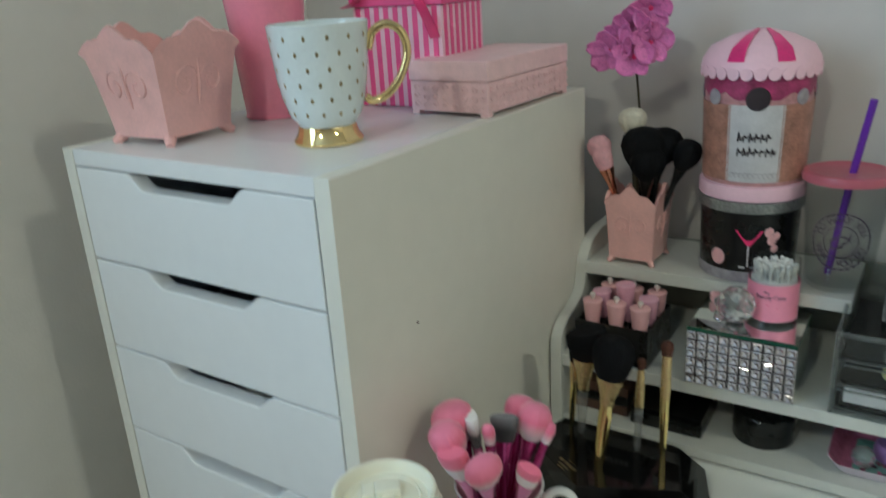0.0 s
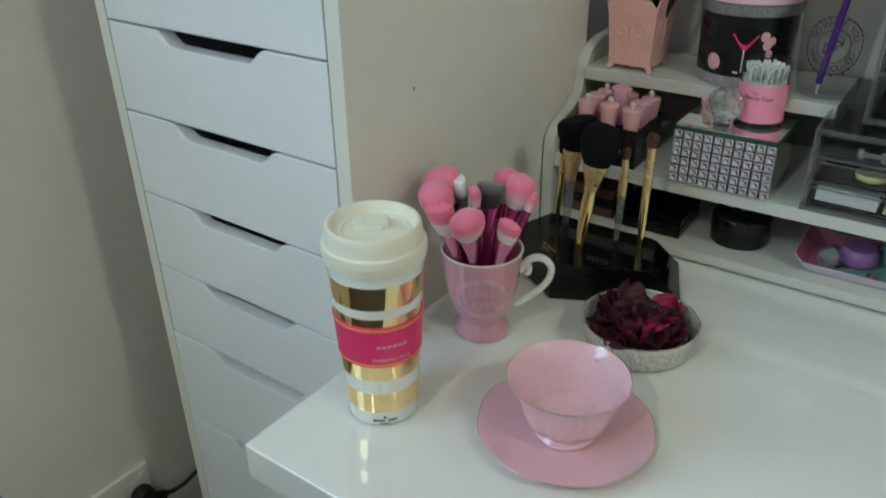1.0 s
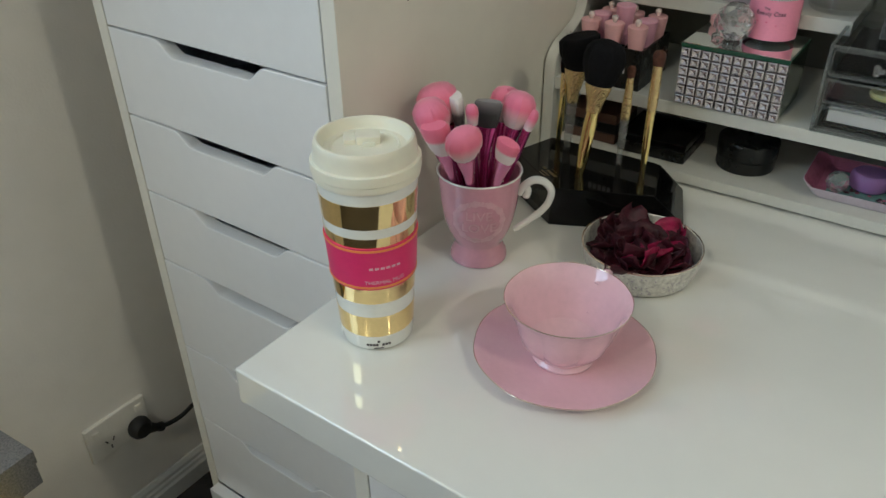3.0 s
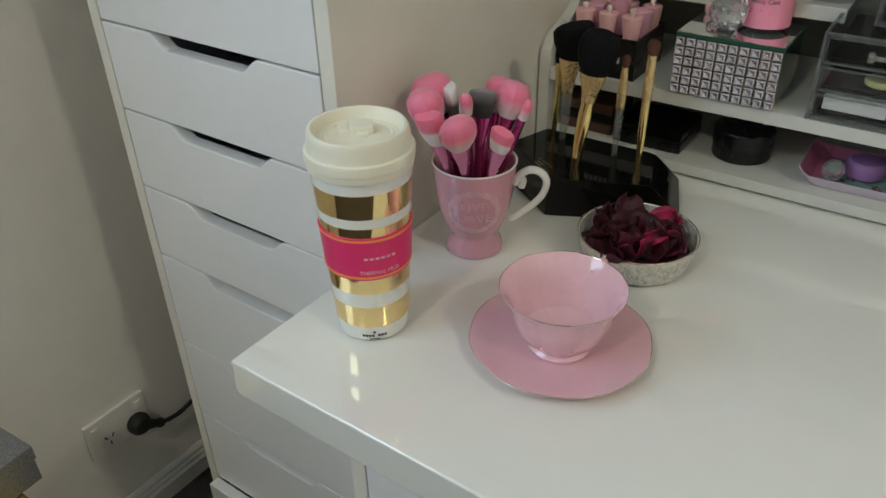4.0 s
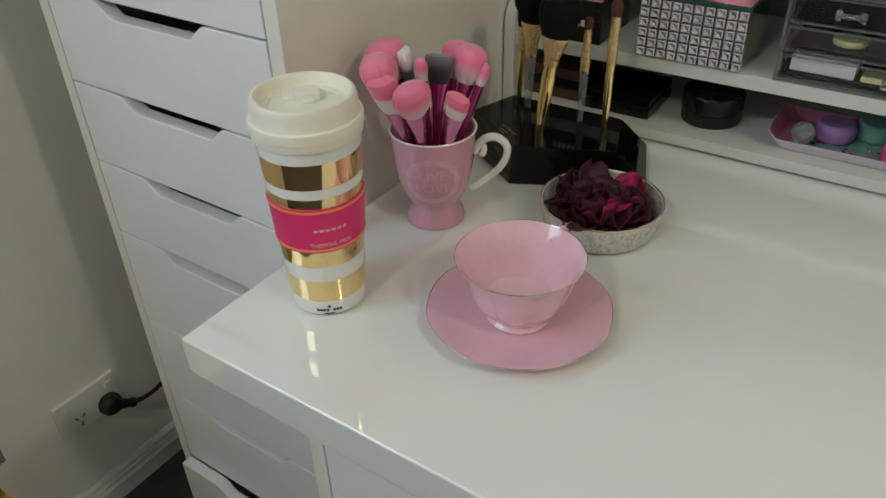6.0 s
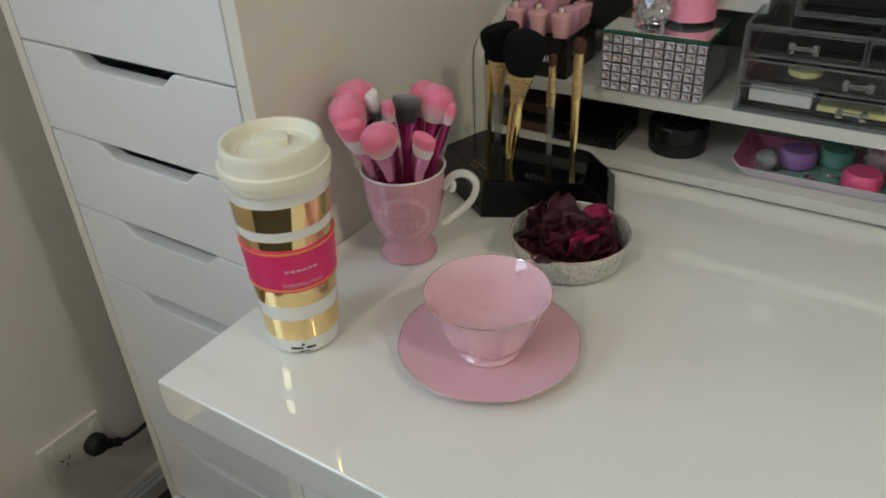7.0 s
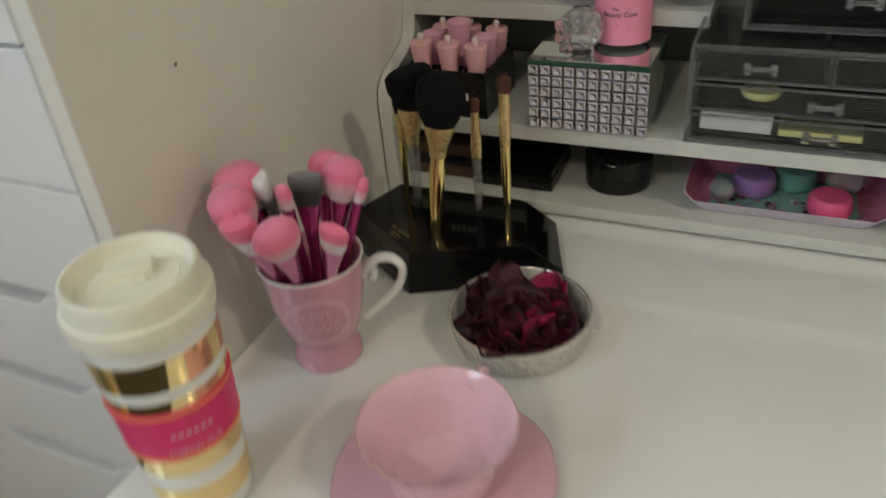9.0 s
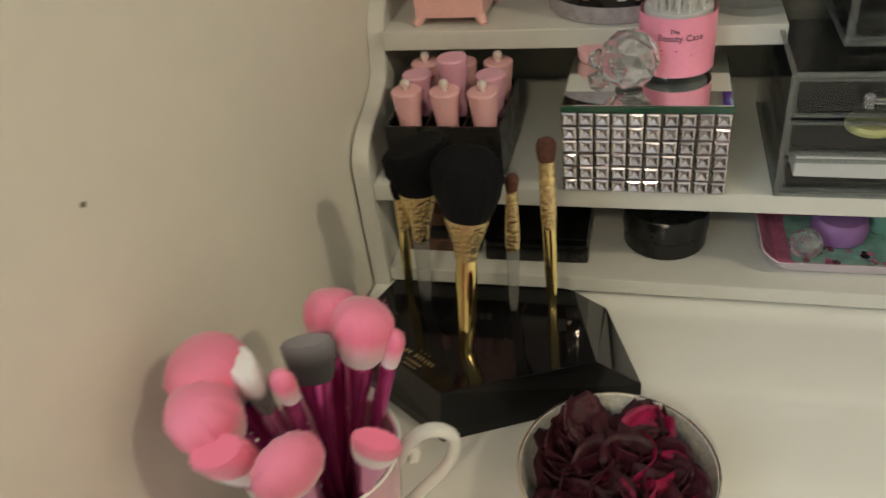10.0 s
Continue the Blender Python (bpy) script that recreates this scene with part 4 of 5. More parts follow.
rings = [[bm.verts.new((sx * k, yy, sz * k * 0.95)) for sx, sz in ((-1, -1), (1, -1), (1, 1), (-1, 1))] for k, yy in ((s, 0.0), (s, -0.0008), (s * 0.86, -0.0028), (s * 0.64, -0.0036))]
for a, b in zip(rings, rings[1:]):
    for i in range(4):
        bm.faces.new((a[i], a[(i + 1) % 4], b[(i + 1) % 4], b[i]))
tip = bm.verts.new((0, -0.0006, 0))
for i in range(4):
    bm.faces.new((rings[-1][i], rings[-1][(i + 1) % 4], tip))
bm.faces.new(rings[0][::-1])
bmesh.ops.recalc_face_normals(bm, faces=bm.faces)
bead_mesh = bpy.data.meshes.new("bead")
bm.to_mesh(bead_mesh)
bm.free()
bead_mesh.materials.append(M_BEAD)
rng = random.Random(8)
for r in range(6):
    for c in range(10):
        ob = new("bead", bead_mesh)
        ob.parent = bead_box
        ob.matrix_local = pose((c + 0.5) * bw / 10, 0.0045, 0.0006 + (r + 0.5) * 0.0655 / 6, rng.uniform(-4, 4), 0, rng.uniform(-4, 4))

ZB = SH1 + 0.0714
crys = thing("crystal_ball", pose(0.2165, 0.398, ZB), "round faceted clear crystal ornament on the mirrored box", "ornament")
part("crystal", ball(0.0215, 2, at=(0, 0, 0.0232)), M_CRYS, crys, smooth=False)
part("base", lathe([(0, 0), (0.010, 0), (0.009, 0.002), (0.006, 0.0035), (0, 0.0035)], 16), M_GLASS, crys)
cz = thing("crystal_ornament", pose(0.192, 0.432, ZB), "small clear crystal trinket on the mirrored box", "ornament")
part("gem", ball(0.009, 1, at=(0, 0, 0.0086)), M_GLASS, cz, smooth=False)
so = thing("soap", pose(0.186, 0.452, ZB), "small round pale pink soap on the mirrored box", "soap")
part("bar", lathe([(0, 0), (0.010, 0.0005), (0.012, 0.004), (0.012, 0.010), (0.009, 0.013), (0, 0.0135)], 24), M_LIP, so)

jar = thing("cotton_bud_jar", pose(0.2475, 0.432, ZB), "clear round jar of cotton buds with a pink label", "jar")
JR = 0.0265
part("glass", lathe([(0, 0.0005), (JR, 0.0005), (JR, 0.070), (JR * 0.97, 0.073), (JR * 0.94, 0.073), (JR * 0.94, 0.004), (0, 0.004)], 48), M_CLEAR, jar, "clear plastic wall")
part("label", lathe([(JR + 0.0002, 0.0055), (JR + 0.0005, 0.0055), (JR + 0.0005, 0.0485), (JR + 0.0002, 0.0485)], 64), M_LABEL, jar, "pink paper label")
part("cotton_bed", lathe([(0, 0.0075), (JR * 0.9, 0.0075), (JR * 0.9, 0.050), (0, 0.052)], 32), M_PAPER, jar)
JA = math.atan2(-0.98, 0.1)
part("lettering", wrap(text_bm("The", 0.0042), JR, JA - 0.16, 0.0395, 0.0006), M_INK, jar)
part("lettering", wrap(text_bm("Beauty Case", 0.0064), JR, JA, 0.0345, 0.0006), M_INK, jar)
bm = box(-0.010, 0.002, 0.0035, 0.0045, 0, 0.0002)
box(-0.010, 0.012, 0.0005, 0.0014, 0, 0.0002, bm=bm)
part("print_bar", wrap(bm, JR, JA - 0.14, 0.0215, 0.0006), M_MAGENTA, jar, "thin dark pink bars", smooth=False)
rng = random.Random(4)
for i in range(46):
    a, rr = i * 2.4, 0.0225 * math.sqrt((i + 0.5) / 46)
    ob = part("cotton_bud", tube([(0, 0, 0.040), (0, 0, 0.057), (0, 0, 0.0605), (0, 0, 0.0655), (0, 0, 0.067)], [0.001, 0.001, 0.0024, 0.0024, 0.001], 8), M_COTTON, jar)
    ob.matrix_local = pose(rr * math.cos(a), rr * math.sin(a), rng.uniform(-0.002, 0.002))

# ---- bottom shelf ----
pal = thing("makeup_palette", pose(0.100, 0.392, SH0, 0, 0, 2), "flat black makeup palette case lying on the shelf", "palette")
part("base", box(0, 0.088, 0, 0.085, 0, 0.014, 0.0025), M_BLACKP, pal)
part("lid", box(0.0005, 0.0875, 0.0005, 0.0845, 0.0145, 0.025, 0.0025), M_BLACK, pal, "glossy black lid")
pal2 = thing("makeup_palette", pose(0.021, 0.400, SH0, 0, 0, 1), "brown stacked makeup palette with dark bands", "palette")
for i, mm in enumerate((M_BROWN, M_BLACKP, M_BROWN)):
    part("layer", box(0, 0.072, 0, 0.07, i * 0.0135, i * 0.0135 + 0.013, 0.0015), mm, pal2)
bj = thing("cosmetic_jar", pose(0.2485, 0.441, SH0), "round low black cosmetic jar with ribbed lid", "jar")
part("jar_base", lathe([(0, 0), (0.0335, 0), (0.0345, 0.002), (0.0345, 0.015), (0.033, 0.016), (0, 0.016)], 48), M_BLACKP, bj)
part("lid", lathe([(0.0330, 0.0162), (0.0355, 0.0165), (0.0358, 0.0345), (0.0345, 0.0365), (0.030, 0.0372), (0, 0.0368)], 72, lambda a, r, z: (r * (1 + 0.004 * math.cos(60 * a)) if 0.017 < z < 0.035 else r, z)), M_BLACKP, bj)

# tray with sloping ends
tray = thing("trinket_tray", pose(0.415, 0.447, SH0, 0, 0, 2), "small rectangular pink and teal patterned tray with soaps", "tray")


def tray_ring(a, b, z, c=0.012, n=5):
    out = []
    for sx, sy, st in ((1, 1, 0), (-1, 1, 90), (-1, -1, 180), (1, -1, 270)):
        for i in range(n + 1):
            t = radians(st + 90 * i / n)
            out.append((sx * (a - c) + c * math.cos(t), sy * (b - c) + c * math.sin(t), z))
    return out


def skin(rings, bm=None, cap0=True, cap1=True):
    bm = bm or bmesh.new()
    vs = [[bm.verts.new(p) for p in r] for r in rings]
    n = len(vs[0])
    for a, b in zip(vs, vs[1:]):
        for i in range(n):
            bm.faces.new((a[i], a[(i + 1) % n], b[(i + 1) % n], b[i]))
    if cap0:
        bm.faces.new(vs[0][::-1])
    if cap1:
        bm.faces.new(vs[-1])
    return bm


def raise_ends(p):
    return (p[0], p[1], p[2] + (0.010 * max(0.0, (abs(p[0]) - 0.075) / 0.02) if p[2] > 0.008 else 0))


rings = [tray_ring(0.080, 0.040, 0.0), tray_ring(0.083, 0.043, 0.003), tray_ring(0.092, 0.049, 0.0098), tray_ring(0.0935, 0.0500, 0.0110), tray_ring(0.0925, 0.0490, 0.0115)]
part("outer_shell", skin([[raise_ends(p) for p in r] for r in rings], cap1=False), M_TRAYLI, tray, "lilac-white outside")
rings = [tray_ring(0.0925, 0.0490, 0.0115), tray_ring(0.090, 0.0468, 0.0098), tray_ring(0.0795, 0.040, 0.0045), tray_ring(0.078, 0.039, 0.0035)]
part("inner_shell", skin([[raise_ends(p) for p in r] for r in rings], cap0=False), M_TRAYPK, tray, "glossy pink inside")
part("teal_print", skin([tray_ring(0.068, 0.034, 0.0036, 0.006), tray_ring(0.068, 0.034, 0.0042, 0.006)]), M_TRAYTL, tray, "teal printed panel")
bm = bmesh.new()
rng = random.Random(21)
for i in range(26):
    x, y = rng.uniform(-0.06, 0.045), rng.uniform(-0.034, -0.004)
    lathe([(rng.uniform(0.0015, 0.004), 0), (0.001, 0.0006), (0, 0.0006)], 6, bm=bm, m=pose(x, y, 0.0043, 0, 0, rng.uniform(0, 90)))
part("flower_print", bm, mat("dark_rose_print", (0.22, 0.05, 0.10), 0.4, var=0.5, scale=120, island=0.7), tray, "dark rose-coloured print", smooth=False)


def soap(x, y, r, h, material, label):
    s = thing("soap", pose(x, y, SH0 + 0.0044), label, "soap", "round soaps in the tray")
    part("bar", lathe([(0, 0), (r * 0.8, 0.0004), (r * 0.95, h * 0.15), (r, h * 0.4), (r, h * 0.62), (r * 0.95, h * 0.85), (r * 0.82, h * 0.98), (0, h)], 40), material, s)


soap(0.386, 0.449, 0.0215, 0.021, M_SOAP_P, "round purple soap in the trinket tray")
soap(0.424, 0.470, 0.0205, 0.021, M_SOAP_T, "round teal green soap in the trinket tray")
soap(0.4575, 0.423, 0.0205, 0.021, M_SOAP_K, "round hot pink soap in the trinket tray")
for x, y, r, lab in ((0.3575, 0.419, 0.0130, "small round faceted crystal knob in the tray"), (0.4690, 0.466, 0.0185, "large round faceted crystal in the tray")):
    c = thing("crystal_ornament", pose(x, y, SH0 + 0.0044), lab, "crystal", "crystals in the tray")
    part("crystal", ball(r, 2, at=(0, 0, r * 0.98)), M_CRYS, c, smooth=False)
rng = random.Random(31)
for i in range(7):
    c = thing("crystal_bead", pose(rng.uniform(0.405, 0.490), rng.uniform(0.408, 0.438), SH0 + 0.0044), "tiny clear faceted bead scattered in the tray", "bead", "loose beads in the tray")
    part("gem", ball(rng.uniform(0.003, 0.0048), 1, at=(0, 0, 0.0042)), M_GLASS, c, smooth=False)


# ---- acrylic drawers ----
def bone_knob(x, y, z, parent, s=1.0):
    bm = tube([(x - 0.010 * s, y - 0.006, z), (x + 0.010 * s, y - 0.006, z)], 0.0022 * s, 10)
    for e in (-1, 1):
        for k in (-1, 1):
            ball(0.0036 * s, 2, at=(x + e * 0.011 * s, y - 0.006, z + k * 0.0024 * s), bm=bm)
        tube([(x + e * 0.010 * s, y - 0.006, z), (x + e * 0.010 * s, y, z)], 0.002 * s, 8, bm=bm)
    part("knob", bm, M_GLASS, parent, "clear bone-shaped knob")


slack = random.Random(12)   # drawers sit a little askew


def acrylic_chest(name, m, w, d, h, rows, label):
    """rows: from below, (height, columns)."""
    ch = thing(name, m, label, "makeup organizer")
    t = 0.0028
    for a, b in ((0, t), (w - t, w)):
        part("side_panel", box(a, b, 0, d, 0, h, 0.0006), M_CLEAR, ch, "clear acrylic side", smooth=False)
    part("back_panel", box(t, w - t, d - t, d, 0, h), M_CLEAR, ch, smooth=False)
    part("top_panel", box(t, w - t, 0.001, d - t, h - t, h, 0.0006), M_CLEAR, ch, smooth=False)
    part("bottom_panel", box(t, w - t, 0.001, d - t, 0, t, 0.0006), M_CLEAR, ch, smooth=False)
    # added strips that carry the edges' glint as haze
    bm = bmesh.new()
    for a in (-0.0003, w - t - 0.0003):
        box(a, a + t + 0.0006, -0.0008, 0.0008, -0.0001, h + 0.0003, bm=bm)
        box(a, a + t + 0.0006, 0.0009, d, h - 0.0008, h + 0.0004, bm=bm)
        box(a, a + t + 0.0006, 0.0009, d, 0.0001, 0.0014, bm=bm)
    box(t + 0.0005, w - t - 0.0005, -0.0008, 0.0009, h - t, h + 0.0003, bm=bm)
    box(t + 0.0005, w - t - 0.0005, -0.0008, 0.0009, 0, t, bm=bm)
    part("edge", bm, M_EDGE, ch, "added hazy edge strips, glint put into their colour", smooth=False)
    z = t + 0.0006
    for rh, cols in rows:
        cw = (w - 2 * t) / cols
        for c in range(cols):
            x0, x1 = t + c * cw + 0.0012, t + (c + 1) * cw - 0.0012
            z1 = z + rh - t - 0.0015
            dr = part("drawer", box(x0, x1, 0.0015, 0.0043, z, z1, 0.0006), M_CLEAR, ch, "clear drawer front", smooth=False)
            mid = ((x0 + x1) / 2, 0.003, (z + z1) / 2)
            dr.matrix_local = pose(*mid, slack.uniform(-0.35, 0.35), 0, slack.uniform(-0.35, 0.35)) @ pose(-mid[0], -mid[1], -mid[2])
            bm = box(x0, x0 + 0.002, 0.0046, d - 0.006, z, z1 - 0.004)
            box(x1 - 0.002, x1, 0.0046, d - 0.006, z, z1 - 0.004, bm=bm)
            box(x0 + 0.002, x1 - 0.002, d - 0.008, d - 0.006, z, z1 - 0.004, bm=bm)
            box(x0 + 0.002, x1 - 0.002, 0.0046, d - 0.008, z, z + 0.0018, bm=bm)
            part("drawer_tray", bm, M_CLEAR, dr, smooth=False)
            part("lining", prism([(0.0070, z + 0.002), (d - 0.0105, z + 0.002), (d - 0.0105, z + (z1 - z) * 0.62), (0.0070, z + 0.0052)], x0 + 0.0045, x1 - 0.0045, axis="x"), M_VELVET, dr, "black velvet lining", smooth=False)
            # strips round the drawer front, again with the edge glint as haze
            bm = box(x0, x1, 0.0012, 0.0045, z1 - 0.0016, z1 + 0.0003)
            box(x0, x1, 0.0012, 0.0045, z - 0.0003, z + 0.0016, bm=bm)
            for a in (x0 - 0.0003, x1 - 0.0013):
                box(a, a + 0.0016, 0.0012, 0.0045, z + 0.0017, z1 - 0.0017, bm=bm)
            part("edge", bm, M_EDGE, dr, "added hazy edge strip, glint put into its colour", smooth=False)
            bone_knob((x0 + x1) / 2, 0.0012, (z + z1) / 2 + 0.001, dr)
        if cols == 1:
            pass
        else:
            part("divider", box(w / 2 - 0.001, w / 2 + 0.001, 0.0048, d - t - 0.001, z, z + rh - t - 0.001), M_CLEAR, ch, smooth=False)
        z += rh
        if z < h - t - 0.004:
            part("shelf", box(t + 0.0002, w - t - 0.0002, 0.0048, d - t - 0.0002, z - t + 0.0002, z - 0.0008), M_CLEAR, ch, smooth=False)
    return ch


AX, AY, AZ = 0.321, 0.3765, SH1
acrylic_chest("makeup_organizer", pose(AX, AY, AZ, 0, 0, 1.2), 0.228, 0.150, 0.0935, [(0.0290, 1), (0.0290, 1), (0.0315, 2)], "clear acrylic makeup drawers with black velvet linings")
acrylic_chest("makeup_organizer", pose(AX + 0.036, AY + 0.044, AZ + 0.0938, 0, 0, 1.2), 0.186, 0.115, 0.112, [(0.052, 1), (0.0545, 1)], "clear acrylic two-drawer top unit with black lining")
# what lies in the drawers
cb = thing("card_box", pose(AX + 0.012, AY + 0.010, AZ + 0.0105), "plain white card box inside the acrylic drawer", "box")
part("carton", box(0, 0.062, 0, 0.035, 0, 0.0165, 0.0008), M_PAPER, cb, smooth=False)
cb = thing("cosmetic_compact", pose(AX + 0.080, AY + 0.010, AZ + 0.0105), "slim pale yellow and clear compact in the drawer", "compact")
part("base", box(0, 0.068, 0, 0.03, 0, 0.006, 0.001), M_YELLOW, cb, smooth=False)
part("lid", box(0.001, 0.067, 0.001, 0.029, 0.0062, 0.0125, 0.001), M_CLEAR, cb, smooth=False)
cb = thing("powder_pan", pose(AX + 0.060, AY + 0.030, AZ + 0.0400), "round pale yellow powder pan in the drawer", "powder")
part("pan", lathe([(0, 0), (0.016, 0), (0.017, 0.003), (0.016, 0.006), (0, 0.006)], 32), M_YELLOW, cb)

# ---- upper shelf ----


def planter(name, m, wb, wt, h, label, holes=False):
    """A square flared pot with a scalloped rim, raised scrolls and four small feet."""
    p = thing(name, m, label, "planter")
    n = 16
    foot = 0.07 * h

    def ring(w, z, rim):
        out = []
        for s in range(4):
            for i in range(n):
                u = -1 + 2 * i / n
                x, y = u * w / 2, -w / 2
                bulge = 0.012 * w * math.sin(math.pi * (u + 1) / 2)
                zz = z + (rim * (1.15 * (1 - abs(u) ** 3) - 0.9 + 0.55 * math.exp(-(u * 4.5) ** 2) - 0.25 * math.exp(-((abs(u) - 0.42) * 7) ** 2)) if rim else 0)
                y -= bulge
                for _ in range(s):
                    x, y = -y, x
                out.append((x, y, zz))
        return out
    rim = 0.15 * h
    flare = lambda t: wb + (wt - wb) * t ** 1.3
    rings = [ring(flare(t), foot + (h - foot) * t, rim if t == 1 else (rim * 0.5 if t > 0.85 else 0)) for t in (0, 0.06, 0.2, 0.4, 0.6, 0.8, 0.9, 1.0)]
    th = 0.004
    rings += [ring(flare(t) - 2 * th, foot + (h - foot) * t, rim if t == 1 else (rim * 0.5 if t > 0.85 else 0)) for t in (1.0, 0.9, 0.6, 0.3, 0.12)]
    part("body", skin(rings), M_POT, p)
    for sx in (-1, 1):
        for sy in (-1, 1):
            bm = tube([(sx * wb * 0.42, sy * wb * 0.42, foot * 1.3), (sx * wb * 0.47, sy * wb * 0.47, foot * 0.6), (sx * wb * 0.52, sy * wb * 0.52, 0.0005)], [wb * 0.085, wb * 0.07, wb * 0.05], 10)
            part("foot", bm, M_POT, p)
    for s in range(4):
        bm = bmesh.new()
        mid = flare(0.55) / 2 * 1.012
        for k in (-1, 1):
            pts = []
            for i in range(22):
                t = i / 21 * 2.6 * math.pi
                r = 0.20 * wb * (1 - i / 26)
                pts.append((k * (0.20 * wb + r * math.cos(t + math.pi)), -mid, h * 0.56 + r * math.sin(t) * 1.1))
            tube(pts, 0.014 * wb + 0.0004, 6, bm=bm)
        tube([(0, -mid, h * 0.35), (0, -mid - 0.001, h * 0.5), (0, -mid, h * 0.8)], [0.001, 0.03 * wb, 0.001], 8, bm=bm)
        lean = math.atan2((flare(0.9) - flare(0.1)) / 2, h * 0.8)
        bmesh.ops.rotate(bm, verts=bm.verts, cent=(0, -mid, h * 0.56), matrix=Matrix.Rotation(lean, 3, "X"))
        bmesh.ops.rotate(bm, verts=bm.verts, cent=(0, 0, 0), matrix=Matrix.Rotation(radians(90 * s), 3, "Z"))
        part("scroll_relief", bm, M_POT, p)
    return p


planter("planter", pose(0.0705, 0.488, SH2, 0, 0, 0), 0.056, 0.067, 0.092, "small square pink pot with scalloped rim holding brushes")
PB = (0.0705, 0.488, SH2 + 0.014)
GP = "brushes in the square pink pot"
makeup_brush(PB, (0.058, 0.492, 1.119), 0.0170, 0.032, "dome", M_CREAMPOM, M_STEM, M_STEM, "brush with a round cream puff head", 1.0, 0.004, 0.02, GP, studs=False)
makeup_brush((0.062, 0.48, SH2 + 0.014), (0.024, 0.470, 1.088), 0.0145, 0.030, "dome", M_PINKPOM, M_COPPER, M_COPPER, "brush with a pale pink head and copper handle", 1.0, 0.0045, 0.03, GP, studs=False)
makeup_brush((0.064, 0.486, SH2 + 0.014), (0.032, 0.462, 1.076), 0.0120, 0.026, "dome", M_PINKPOM, M_COPPER, M_COPPER, "short brush with pink head and copper handle", 1.0, 0.0045, 0.03, GP, studs=False)
for hx, hy, hz, r, h in ((0.078, 0.478, 1.090, 0.0270, 0.050), (0.096, 0.500, 1.088, 0.0240, 0.046), (0.086, 0.470, 1.072, 0.0220, 0.042), (0.128, 0.488, 1.082, 0.0180, 0.038), (0.062, 0.505, 1.075, 0.0190, 0.038)):
    makeup_brush((0.0705 + (hx - 0.0705) * 0.15, 0.488 + (hy - 0.488) * 0.15, SH2 + 0.014), (hx, hy, hz), r, h, "dome", M_BR_BLACK, M_BLACKP, M_BLACKP, "fluffy black makeup brush in the pink pot", 0.9, 0.004, 0.02, GP, studs=False)

# orchid spray standing in the pot
orc = thing("orchid_spray", pose(0, 0, 0), "artificial magenta orchid spray on a dark stem", "flower")
part("stem", tube(smooth_path([(0.066, 0.500, SH2 + 0.02), (0.063, 0.510, 1.08), (0.056, 0.512, 1.16), (0.052, 0.505, 1.215), (0.066, 0.495, 1.26)], 6), 0.0016, 8), M_STEM, orc)
rng = random.Random(17)
pm = []
for w, l in ((0.015, 0.026), (0.010, 0.026)):
    bm = petal_bm(w, l, 0.003, 0.004, rng)
    bmesh.ops.recalc_face_normals(bm, faces=bm.faces)
    me = bpy.data.meshes.new("petal")
    bm.to_mesh(me)
    bm.free()
    for p in me.polygons:
        p.use_smooth = True
    me.materials.append(M_ORCHID)
    pm.append(me)
for fx, fy, fz, yaw, tilt in ((0.026, 0.494, 1.203, -12, 5), (0.060, 0.488, 1.196, 10, -8), (0.078, 0.492, 1.213, 25, 5), (0.060, 0.492, 1.234, 0, 15), (0.078, 0.490, 1.252, 15, 20), (0.044, 0.497, 1.218, -20, 0)):
    blossom = part("blossom", ball(0.0035, 1, squash=(1, 1.4, 1)), M_MAGENTA, orc, "darker magenta lip")
    blossom.matrix_local = pose(fx, fy, fz, 90 + tilt, 0, 0) @ pose(0, 0, 0, 0, yaw, 0)
    for i in range(5):
        ob = new("petal", pm[i % 2])
        ob.parent = blossom
        ob.matrix_local = pose(0, 0, 0, 0, 0, 72 * i + rng.uniform(-8, 8)) @ pose(0, 0.002, 0, rng.uniform(5, 25), 0, 0)

# carousel-shaped tin
TA = math.atan2(-0.977, 0.213)
tin = thing("decorative_tin", pose(0.1995, 0.510, SH2), "tall round pink and black tin shaped like a carousel", "tin")
R = 0.0605
part("base", lathe([(0, 0.0003), (R, 0.0003), (R, 0.086), (0, 0.086)], 64), M_BLACKP, tin, "black lower drum")
part("floor_band", lathe([(R, 0.0004), (R + 0.0008, 0.0004), (R + 0.0008, 0.013), (R, 0.013)], 64), M_GREYINK, tin, "grey and white printed band")
part("silver_band", lathe([(R, 0.084), (R + 0.003, 0.085), (R + 0.003, 0.097), (R, 0.098), (0, 0.098)], 64, lambda a, r, z: (r * (1 + 0.006 * math.cos(70 * a)), z)), mat("dull_silver", (0.30, 0.31, 0.30), 0.4, metal=0.7, var=0.3, scale=300), tin)
for i in range(60):
    a = 2 * math.pi * i / 60
    ob = part("stud", ball(0.0016, 1), M_SILVER, tin) if i == 0 else new("stud", stud_mesh)
    stud_mesh = ob.data
    ob.parent = tin
    ob.matrix_local = pose((R + 0.003) * math.cos(a), (R + 0.003) * math.sin(a), 0.084)
part("pink_ring", lathe([(0, 0.0982), (R + 0.002, 0.0982), (R + 0.003, 0.101), (R + 0.002, 0.114), (R - 0.002, 0.116), (0, 0.116)], 64), M_STRIPEW, tin, "pink printed ring")
part("drum", lathe([(0, 0.116), (R - 0.002, 0.116), (R - 0.002, 0.240), (0, 0.240)], 64), M_TINPK, tin, "pink drum")
